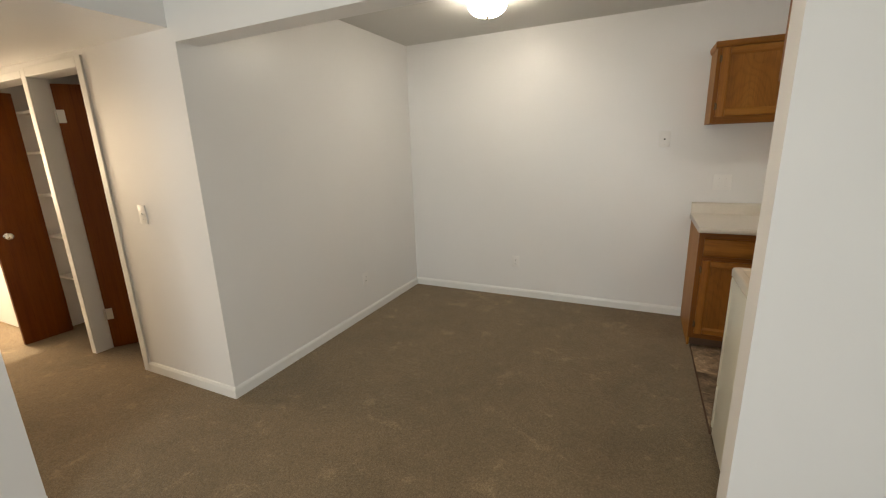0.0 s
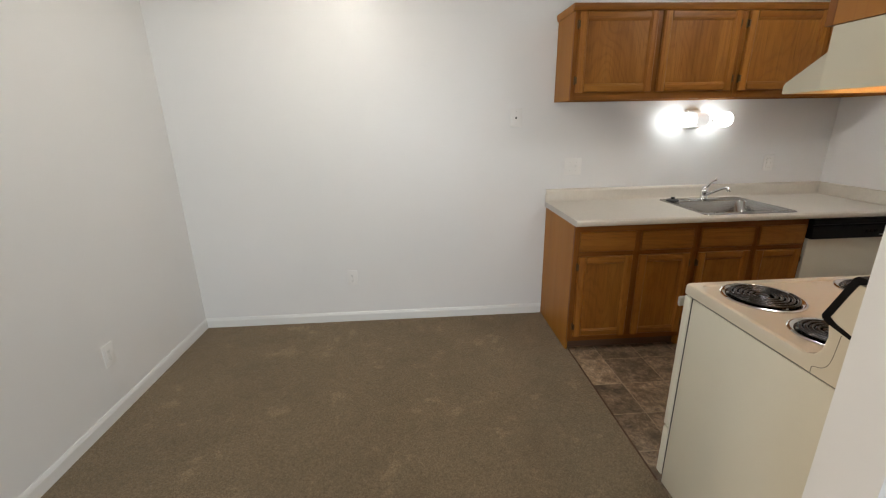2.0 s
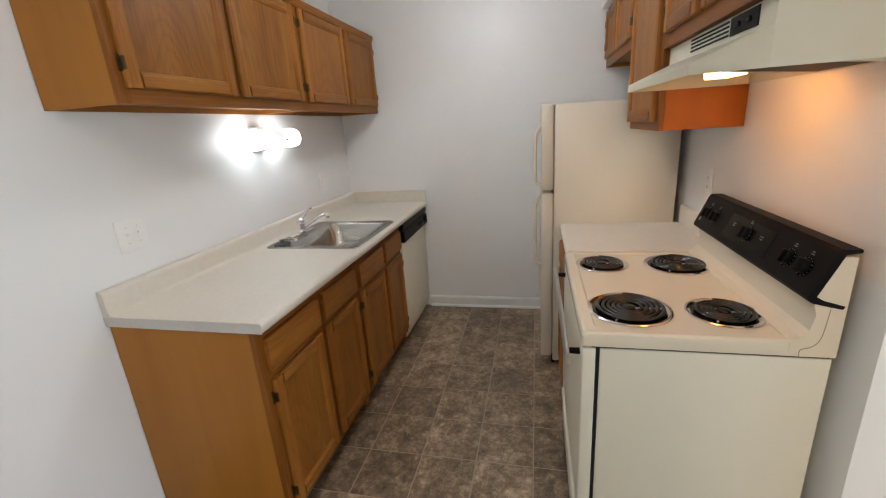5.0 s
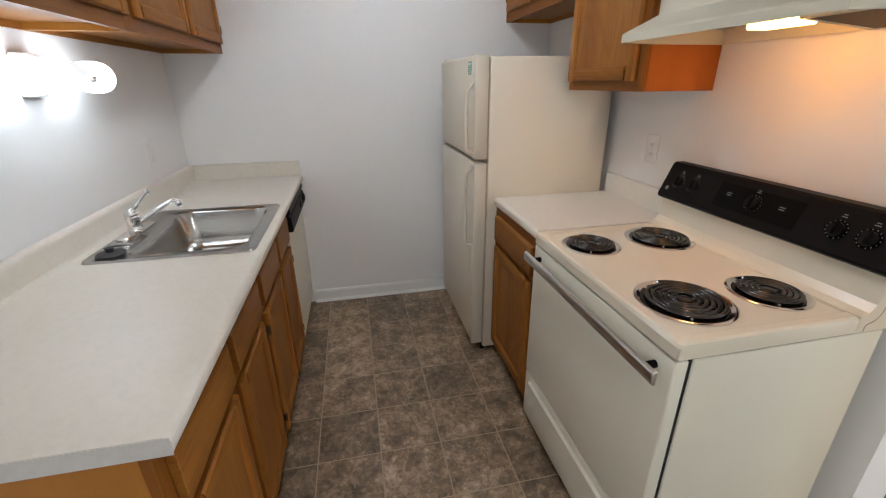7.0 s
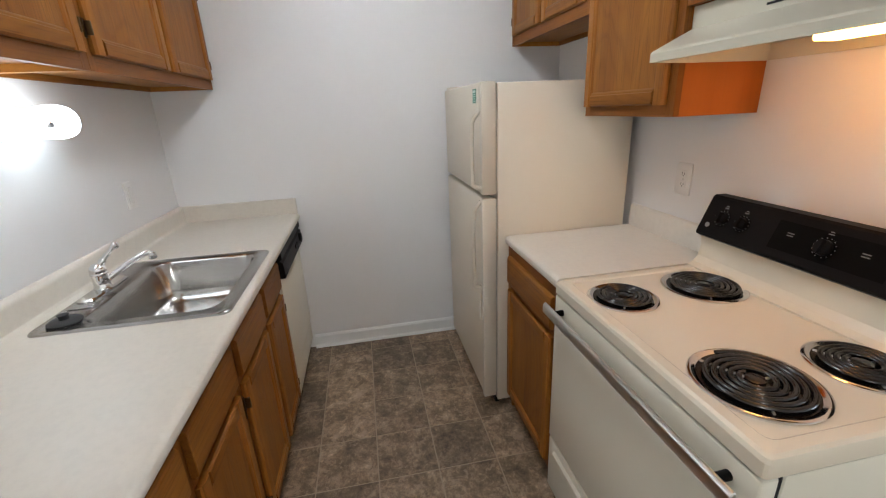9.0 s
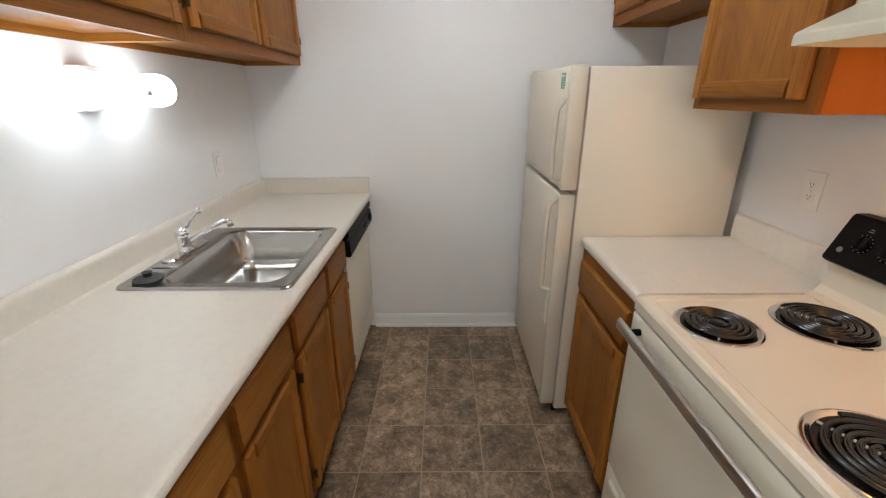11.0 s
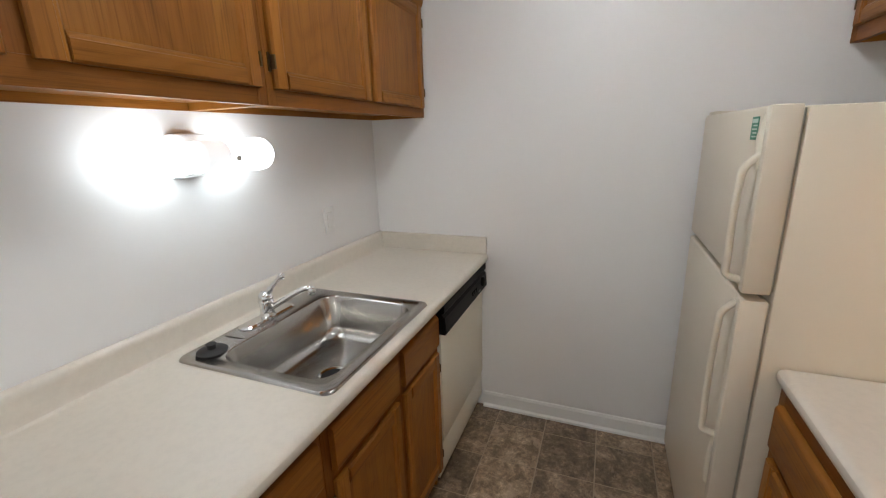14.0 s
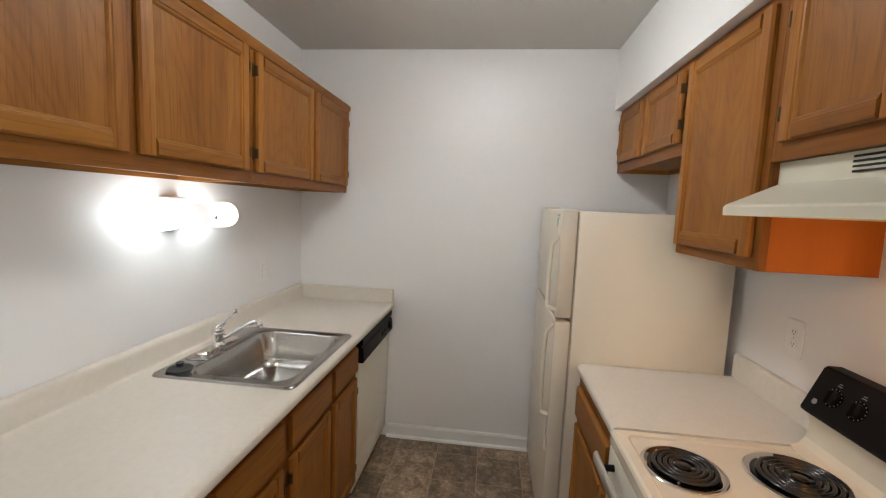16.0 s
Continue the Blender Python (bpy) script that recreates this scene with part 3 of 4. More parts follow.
# ---- worktops ----
CT = 0.914


def counter_profile(front, back, s):
    """Post-formed edge and backsplash; s is +1 where the front has the larger y."""
    b = back + s * 0.027
    edge = [(front - s * 0.028, 0.875), (front - s * 0.010, 0.8752), (front - s * 0.004, 0.878), (front, 0.886), (front + s * 0.001, 0.896), (front - s * 0.001, 0.904),
            (front - s * 0.006, 0.910), (front - s * 0.013, 0.9135), (front - s * 0.022, CT)]
    cove = [(b + s * 0.022, CT), (b + s * 0.011, CT + 0.003), (b + s * 0.004, CT + 0.009), (b, CT + 0.02)]
    top = [(b, 0.985), (b - s * 0.0015, 0.993), (b - s * 0.005, 1.000), (b - s * 0.010, 1.0045), (b - s * 0.016, 1.007), (back + s * 0.003, 1.007), (back + s * 0.003, 0.875)]
    return edge + cove + top


# the sink side is built in three runs so that the sink has a real hole
SX0, SX1, SY0, SY1 = 0.862, 1.412, -0.575, -0.098
wt = thing("worktop", (1.08, -0.32, 0.875), "cream speckled laminate worktop with rolled edge and backsplash", "worktop")
prof = counter_profile(-0.642, 0.0, -1)
part("surface", prism(prof, 0, 0.002, SX0), LAMINATE, wt)
part("surface", prism(prof, 0, SX1, XE - 0.003), LAMINATE, wt)
part("surface", prism([(-0.6, 0.875)] + prof[:9] + [(SY0, CT), (SY0, 0.876)], 0, SX0, SX1), LAMINATE, wt)
part("surface", prism([(SY1, 0.876), (SY1, CT)] + prof[9:], 0, SX0, SX1), LAMINATE, wt)
part("end_splash", prism([(XE - 0.022, CT + 0.001), (XE - 0.003, CT + 0.001), (XE - 0.003, 1.005), (XE - 0.018, 1.005), (XE - 0.022, 1.001)], 1, -0.636, -0.0275), LAMINATE, wt)
part("end_cap", solid(0.0, 0.0018, -0.64, -0.003, 0.876, 0.912), speckled("laminate_end_cap", (0.55, 0.52, 0.49), 0.05, 0.4), wt)
rt = thing("worktop", (1.05, -1.95, 0.875), "short cream laminate worktop between stove and refrigerator", "worktop")
rp = counter_profile(-1.640, YP, 1)
part("surface", prism(rp[:9] + [(YP + 0.0225, CT), (YP + 0.0225, 0.875)], 0, 0.801, 1.314), LAMINATE, rt)
part("backsplash", prism([(YP + 0.022, 0.875), (YP + 0.022, 0.998), (YP + 0.018, 1.008), (YP + 0.010, 1.013), (YP + 0.003, 1.013), (YP + 0.003, 0.875)], 0, 0.801, 1.314), LAMINATE, rt)

# ---- sink, tap and stopper ----
sink = thing("kitchen_sink", (1.137, -0.34, 0.9), "single-bowl stainless steel drop-in sink in the worktop", "sink")


def rounded(x0, x1, y0, y1, r, z, n=6):
    pts = []
    for cx, cy, a0 in ((x1 - r, y1 - r, 0), (x0 + r, y1 - r, 90), (x0 + r, y0 + r, 180), (x1 - r, y0 + r, 270)):
        for k in range(n + 1):
            a = radians(a0 + 90 * k / n)
            pts.append((cx + r * math.cos(a), cy + r * math.sin(a), z))
    return pts


def loft(loops, soft=False):
    bm = bmesh.new()
    if soft:
        bm.faces.layers.int.new("round")
    rings = [[bm.verts.new(p) for p in loop] for loop in loops]
    for a, b in zip(rings, rings[1:]):
        n = len(a)
        for i in range(n):
            bm.faces.new((a[i], a[(i + 1) % n], b[(i + 1) % n], b[i]))
    bm.faces.new(rings[-1])
    return bm


bx0, bx1, by0, by1 = 0.885, 1.405, -0.562, -0.185
bowl = [rounded(0.830, 1.444, -0.614, -0.078, 0.03, CT + 0.0015), rounded(0.833, 1.441, -0.611, -0.081, 0.03, CT + 0.007), rounded(0.842, 1.432, -0.602, -0.09, 0.028, CT + 0.008),
        rounded(0.850, 1.424, -0.594, -0.098, 0.028, CT + 0.004),
        rounded(bx0 - 0.006, bx1 + 0.006, by0 - 0.006, by1 + 0.006, 0.062, CT + 0.004), rounded(bx0, bx1, by0, by1, 0.06, CT - 0.003),
        rounded(bx0 + 0.012, bx1 - 0.012, by0 + 0.012, by1 - 0.012, 0.06, CT - 0.12), rounded(bx0 + 0.02, bx1 - 0.02, by0 + 0.02, by1 - 0.02, 0.06, CT - 0.145),
        rounded(bx0 + 0.045, bx1 - 0.045, by0 + 0.045, by1 - 0.045, 0.05, CT - 0.162), rounded(1.06, 1.23, -0.45, -0.29, 0.05, CT - 0.168)]
part("bowl", loft(bowl, True), STEEL, sink)
part("drain", lathe([(0.052, 0.0), (0.050, 0.004), (0.045, 0.003), (0.04, 0.0), (0.0, 0.0)], (1.14, -0.382, CT - 0.1675), 2, 28), CHROME, sink, "round chrome drain")
part("deck_ridge", tube(smooth_path([(0.995, -0.092, CT + 0.004), (0.996, -0.105, CT + 0.0065), (0.998, -0.15, CT + 0.0065), (1.0, -0.168, CT + 0.004)]), 0.003, 8), STEEL, sink)
part("drain_cup", lathe([(0.041, 0.0), (0.0, 0.001)], (1.14, -0.382, CT - 0.1665), 2, 24), DARKGAP, sink)

tap = thing("kitchen_tap", (1.165, -0.12, CT), "chrome single-lever kitchen tap on the sink deck", "tap")
part("deck_plate", loft([rounded(1.038, 1.275, -0.146, -0.086, 0.028, CT + 0.0045), rounded(1.038, 1.275, -0.146, -0.086, 0.028, CT + 0.009), rounded(1.046, 1.267, -0.138, -0.094, 0.022, CT + 0.0135)]), CHROME, tap)
part("body", lathe([(0.029, 0.012), (0.025, 0.02), (0.0235, 0.058), (0.0265, 0.061), (0.0265, 0.066), (0.024, 0.069), (0.0255, 0.076), (0.023, 0.088), (0.014, 0.098), (0.0, 0.101)], (1.157, -0.115, CT), 2, 28), CHROME, tap)
part("spout", tube(smooth_path([(1.163, -0.128, CT + 0.036), (1.175, -0.155, CT + 0.054), (1.199, -0.205, CT + 0.086), (1.212, -0.233, CT + 0.100), (1.221, -0.251, CT + 0.104), (1.225, -0.259, CT + 0.098)]),
                   [0.0105] * 12 + [0.0095] * 19, 14), CHROME, tap)
part("aerator", lathe([(0.0115, 0.0), (0.0135, 0.003), (0.0135, 0.02), (0.011, 0.025), (0.0, 0.026)], (1.226, -0.261, CT + 0.080), 2, 18), CHROME, tap)
part("lever", tube(smooth_path([(1.160, -0.122, CT + 0.088), (1.165, -0.138, CT + 0.112), (1.171, -0.154, CT + 0.130), (1.178, -0.172, CT + 0.150)]), [0.011] * 6 + [0.008] * 6 + [0.0065] * 7, 12), CHROME, tap)
part("lever_knob", lathe([(0.0, -0.013), (0.008, -0.010), (0.012, -0.003), (0.012, 0.004), (0.008, 0.010), (0.0, 0.012)], (1.180, -0.177, CT + 0.153), 2, 18), CHROME, tap)
st = thing("sink_stopper", (0.905, -0.14, CT), "black rubber sink stopper lying on the steel deck", "stopper")
part("disc", lathe([(0.043, 0.005), (0.043, 0.009), (0.036, 0.014), (0.015, 0.016), (0.0, 0.016)], (0.905, -0.142, CT), 2, 28), RUBBER, st)
part("grip", lathe([(0.013, 0.015), (0.012, 0.024), (0.015, 0.03), (0.0, 0.031)], (0.905, -0.142, CT), 2, 16), RUBBER, st)

# ---- dishwasher ----
dw = thing("dishwasher", (1.845, -0.32, 0), "almond built-in dishwasher with a black control panel", "dishwasher")
part("tub", solid(1.545, 2.152, -0.585, -0.03, 0.02, 0.868), ALMOND, dw)
part("door", solid(1.546, 2.150, -0.612, -0.586, 0.225, 0.735, 0.004), ALMOND, dw)
part("lower_panel", solid(1.546, 2.150, -0.606, -0.586, 0.075, 0.219, 0.003), ALMOND, dw)
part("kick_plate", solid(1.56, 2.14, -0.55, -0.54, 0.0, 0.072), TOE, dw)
panel = part("control_panel", prism([(-0.586, 0.738), (-0.634, 0.738), (-0.638, 0.745), (-0.634, 0.815), (-0.626, 0.819), (-0.620, 0.827), (-0.632, 0.833), (-0.632, 0.868), (-0.586, 0.868)], 0, 1.541, 2.152, 0.002, 1),
             BLACK, dw, "black plastic control panel with handle recess")
part("dial", lathe([(0.026, 0.0), (0.024, -0.012), (0.017, -0.016), (0.0, -0.016)], (2.07, -0.634, 0.79), 1, 24), BLACK, panel)
part("dial_mark", solid(2.0, 2.03, -0.6385, -0.6365, 0.755, 0.762), PRINT, panel)
for k in range(3):
    part("button", solid(1.90 + k * 0.028, 1.92 + k * 0.028, -0.641, -0.634, 0.772, 0.792, 0.002, 1), BLACKGLASS, panel)

# ---- stove ----
sx0, sx1 = 0.034, 0.797
stove = thing("electric_stove", (0.415, -1.94, 0), "almond free-standing electric coil range beside the partition", "stove")
part("body", solid(sx0 + 0.003, sx1 - 0.003, -2.228, -1.682, 0.02, 0.866, 0.003), ALMOND, stove)
# near-black strips stand in for shade in the gaps under cooktop and behind door
part("top_seam", solid(sx0 + 0.006, sx1 - 0.006, -2.224, -1.66, 0.8662, 0.8722), DARKGAP, stove)
part("base", solid(sx0 + 0.02, sx1 - 0.02, -2.2, -1.7, 0.0, 0.02), DARKGAP, stove)
part("gap_shade", solid(sx0 + 0.008, sx1 - 0.008, -1.6819, -1.672, 0.05, 0.872), DARKGAP, stove)
ovd = part("oven_door", solid(sx0 + 0.003, sx1 - 0.003, -1.6715, -1.634, 0.285, 0.864, 0.006, 3), ALMOND, stove)
dr = part("storage_drawer", solid(sx0 + 0.003, sx1 - 0.003, -1.6715, -1.636, 0.045, 0.277, 0.006, 3), ALMOND, stove)
part("drawer_relief", prism([(-1.636, 0.205), (-1.628, 0.215), (-1.628, 0.235), (-1.636, 0.245)], 0, sx0 + 0.05, sx1 - 0.05), ALMOND, dr)
hb = part("handle", prism([(-1.588, 0.808), (-1.596, 0.800), (-1.602, 0.802), (-1.602, 0.838), (-1.596, 0.842), (-1.588, 0.834)], 0, sx0 + 0.012, sx1 - 0.006, 0.002, 1), ALU, ovd, "flat brushed aluminium handle bar")
for hx in (sx0 + 0.06, sx1 - 0.06):
    part("handle_post", lathe([(0.010, 0.0), (0.009, 0.033)], (hx, -1.635, 0.822), 1, 14), BLACK, ovd)

# cooktop: raised rim and shallow well
lip = [rounded(sx0, sx1, -2.225, -1.632, 0.012, 0.8725, 3), rounded(sx0, sx1, -2.225, -1.632, 0.012, 0.902, 3), rounded(sx0 + 0.003, sx1 - 0.003, -2.225, -1.636, 0.012, 0.910, 3),
       rounded(sx0 + 0.010, sx1 - 0.010, -2.22, -1.643, 0.012, 0.914, 3), rounded(sx0 + 0.032, sx1 - 0.032, -2.15, -1.668, 0.02, 0.914, 3),
       rounded(sx0 + 0.038, sx1 - 0.038, -2.144, -1.674, 0.018, 0.9095, 3), rounded(sx0 + 0.06, sx1 - 0.06, -2.13, -1.70, 0.018, 0.909, 3)]
part("cooktop", loft(lip), ALMOND_TOP, stove)


def burner(cx, cy, R, turns):
    z = 0.9095
    pan = part("drip_pan", lathe([(R, 0.0005), (R, 0.004), (R - 0.004, 0.0065), (R - 0.009, 0.0062), (R - 0.015, 0.002), (R - 0.022, 0.0012), (0.02, 0.001), (0.0, 0.001)], (cx, cy, z), 2, 48),
               CHROME, stove, "round chrome drip pan")
    # flat dark disc stands in for the shaded hollow under the coil
    part("pan_bowl", lathe([(R - 0.017, 0.0024), (R - 0.03, 0.0016), (0.0, 0.0018)], (cx, cy, z), 2, 40), PAN, pan, "flat pan bowl with shade put into its dark metal")
    pts = []
    n = turns * 30
    for i in range(n + 1):
        a = 2 * math.pi * i / 30
        r = 0.026 + (R - 0.021 - 0.026) * i / n
        pts.append((cx + r * math.cos(a), cy + r * math.sin(a), z + 0.0095))
    part("coil", tube(pts, 0.0058, 8, 0.75), COIL, pan, "black spiral heating coil")
    part("hub", lathe([(0.019, 0.004), (0.019, 0.011), (0.014, 0.0125), (0.0, 0.0125)], (cx, cy, z), 2, 20), COIL, pan)
    for k in range(3):
        a = radians(120 * k + 30)
        part("support", tube([(cx + 0.015 * math.cos(a), cy + 0.015 * math.sin(a), z + 0.0055), (cx + (R - 0.02) * math.cos(a), cy + (R - 0.02) * math.sin(a), z + 0.0055)], 0.0025, 6), ALU, pan)


burner(0.205, -1.785, 0.122, 5)
burner(0.625, -1.765, 0.100, 4)
burner(0.196, -2.04, 0.100, 4)
burner(0.626, -2.04, 0.118, 5)

# backguard with the black control band
guard = part("backguard", prism([(-2.232, 0.8725), (-2.232, 1.135), (-2.205, 1.135), (-2.160, 1.035), (-2.172, 0.985), (-2.165, 0.945), (-2.150, 0.925), (-2.128, 0.9155), (-2.128, 0.8725)], 0, sx0 - 0.0005, sx1 + 0.0005), ALMOND_TOP, stove)
for gx in (sx0 - 0.0006, sx1 + 0.0006):
    part("side_seam", tube(smooth_path([(gx, -2.152, 0.8728), (gx, -2.152, 0.889), (gx, -2.158, 0.894), (gx, -2.176, 0.901), (gx, -2.189, 0.917), (gx, -2.195, 0.945), (gx, -2.199, 1.004)], 4), 0.0009, 6), SEAM, guard)
band = part("control_band", prism([(-2.226, 1.012), (-2.222, 1.004), (-2.158, 1.018), (-2.146, 1.026), (-2.144, 1.034), (-2.192, 1.148), (-2.200, 1.154), (-2.236, 1.154), (-2.236, 1.146), (-2.206, 1.141), (-2.164, 1.036), (-2.18, 1.026)],
            0, sx0 - 0.003, sx1 + 0.003), BLACK, stove, "sloping black control band")
DX, DZ = Vector((0, -0.048, 0.114)).normalized(), Vector((0, 0.114, 0.048)).normalized()


def on_band(x, s, out):
    """A place on the slope: s metres up it from its foot, out metres off it."""
    return Vector((x, -2.144, 1.034)) + DX * s + DZ * out


def slope_plate(x0, x1, s0, s1, out0, out1):
    bm = bmesh.new()
    vs = [bm.verts.new(on_band(x, s, o)) for x in (x0, x1) for s in (s0, s1) for o in (out0, out1)]
    for f in ((0, 1, 3, 2), (4, 6, 7, 5), (0, 4, 5, 1), (2, 3, 7, 6), (0, 2, 6, 4), (1, 5, 7, 3)):
        bm.faces.new([vs[i] for i in f])
    return bm


def slope_turned(x, s, profile, seg=24):
    bm = lathe(profile, (0, 0, 0), 2, seg)
    q = DZ.to_track_quat("Z", "Y").to_matrix().to_4x4()
    bmesh.ops.transform(bm, matrix=Matrix.Translation(on_band(x, s, 0)) @ q, verts=list(bm.verts))
    return bm


part("gloss_plate", slope_plate(0.27, 0.55, 0.022, 0.104, 0.0, 0.0016), BLACKGLASS, band)
for kx, ks, kr in ((0.726, 0.062, 0.021), (0.654, 0.062, 0.021), (0.414, 0.062, 0.023), (0.172, 0.060, 0.021), (0.100, 0.060, 0.021)):
    ring = part("dial_ring", slope_turned(kx, ks, [(kr + 0.006, 0.0018), (kr + 0.006, 0.0026), (kr + 0.004, 0.0026), (kr + 0.004, 0.0018)]), BLACKGLASS, band)
    for j in range(14):
        a = radians(25 * j - 70)
        p = slope_plate(kx + (kr + 0.003) * math.cos(a) - 0.0012, kx + (kr + 0.003) * math.cos(a) + 0.0012, ks + (kr + 0.003) * math.sin(a) - 0.0012, ks + (kr + 0.003) * math.sin(a) + 0.0012, 0.0019, 0.003)
        part("tick", p, PRINT, ring)
    knob = part("knob", slope_turned(kx, ks, [(kr - 0.002, 0.002), (kr - 0.003, 0.012), (kr - 0.006, 0.014), (0.0, 0.014)]), BLACK, band)
    part("grip", slope_plate(kx - 0.005, kx + 0.005, ks - kr + 0.004, ks + kr - 0.004, 0.0135, 0.025), BLACK, knob)
    for w, dz in ((0.014, 0.0), (0.009, 0.006)):
        part("lettering_bar", slope_plate(kx - w / 2, kx + w / 2, ks + kr + 0.012 + dz, ks + kr + 0.0145 + dz, 0.0018, 0.0024), PRINT, band)
for lx in (0.505, 0.325):
    for dz in (0.0, 0.007):
        part("lettering_bar", slope_plate(lx - 0.009, lx + 0.009, 0.066 + dz, 0.0685 + dz, 0.0018, 0.0024), PRINT, band)
part("emblem", slope_turned(0.768, 0.03, [(0.008, 0.001), (0.008, 0.002), (0.0, 0.002)], 16), PRINT, band)

# ---- range hood ----
hood = thing("range_hood", (0.4, -2.05, 1.56), "almond under-cabinet range hood with a lit warm lamp", "range hood")
hx0, hx1 = 0.032, 0.764
HB = 1.56
LX0, LX1 = 0.068, 0.730   # the flared front is narrower than the box behind it


def hood_shell():
    bm = bmesh.new()
    rows = []
    for lx, bx in ((LX0, hx0), (LX1, hx1)):
        rows.append([bm.verts.new(p) for p in ((lx, -1.846, HB), (lx, -1.846, HB + 0.021), (lx + (bx - lx) * 0.05, -1.852, HB + 0.027), (bx, -1.992, 1.646), (bx, -1.992, 1.702),
                                               (bx, YP + 0.003, 1.702), (bx, YP + 0.003, HB), (bx, -1.992, HB))])
    a, b = rows
    for k in range(5):
        bm.faces.new((a[k], a[k + 1], b[k + 1], b[k]))
    for q in rows:
        bm.faces.new((q[0], q[1], q[2], q[3], q[7]))
        bm.faces.new((q[3], q[4], q[5], q[6], q[7]))
    bmesh.ops.recalc_face_normals(bm, faces=list(bm.faces))
    bmesh.ops.solidify(bm, geom=list(bm.faces), thickness=0.003)
    return bm


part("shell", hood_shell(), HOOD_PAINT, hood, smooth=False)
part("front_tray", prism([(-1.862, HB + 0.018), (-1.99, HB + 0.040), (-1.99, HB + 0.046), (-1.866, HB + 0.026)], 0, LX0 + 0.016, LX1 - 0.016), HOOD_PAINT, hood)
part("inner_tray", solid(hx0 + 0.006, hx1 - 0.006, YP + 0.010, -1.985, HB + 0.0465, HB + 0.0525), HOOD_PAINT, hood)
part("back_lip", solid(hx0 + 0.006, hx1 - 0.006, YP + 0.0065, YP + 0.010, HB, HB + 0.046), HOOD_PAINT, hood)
lens = part("lamp_lens", prism([(-1.992, HB + 0.046), (-1.998, HB + 0.006), (-2.06, HB + 0.006), (-2.075, HB + 0.046)], 0, 0.290, 0.420, 0.003, 2), HOODLENS, hood, "lit warm white lamp cover")


def tilted(x0, x1, y0, y1, z_drop, thick):
    """A plate under the hood that leans down towards the wall."""
    z = lambda y: HB - 0.004 + 0.09 * (y + 2.215) - z_drop
    return prism([(y0, z(y0)), (y1, z(y1)), (y1, z(y1) + thick), (y0, z(y0) + thick)], 0, x0, x1)


flt = part("filter", tilted(0.060, 0.270, -2.207, -2.003, 0.0, 0.006), FILTER, hood, "dark brown greasy mesh filter")
for a, b, c, d in ((0.050, 0.280, -2.217, -2.2075), (0.050, 0.280, -2.0025, -1.994), (0.050, 0.0595, -2.207, -2.003), (0.2705, 0.280, -2.207, -2.003)):
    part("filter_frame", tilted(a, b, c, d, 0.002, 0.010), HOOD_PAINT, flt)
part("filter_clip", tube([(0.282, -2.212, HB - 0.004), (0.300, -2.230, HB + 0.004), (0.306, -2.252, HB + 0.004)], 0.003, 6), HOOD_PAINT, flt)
part("rating_label", solid(0.175, 0.235, -2.006, -1.998, HB + 0.0450, HB + 0.0463), STICKER, hood, "small pale rating label")
for sx, sy in ((0.70, -2.02), (0.70, -2.2), (0.47, -2.2)):
    part("screw", lathe([(0.0045, 0.0), (0.0035, -0.002), (0.0, -0.0022)], (sx, sy, HB + 0.0464), 2, 10), GASKET, hood)
for k in range(4):
    z = 1.658 + k * 0.0105
    for j in range(3):
        part("vent_slot", solid(0.262 + j * 0.093, 0.35 + j * 0.093, -1.9925, -1.9895, z, z + 0.0048), DARKGAP, hood)
sw = part("switch_plate", solid(0.105, 0.248, -1.9926, -1.989, 1.655, 1.697), BLACK, hood, "black switch plate with sliders")
for j in range(2):
    part("slider", solid(0.135 + j * 0.055, 0.158 + j * 0.055, -1.9895, -1.983, 1.670, 1.682, 0.002, 1), BLACKGLASS, sw)

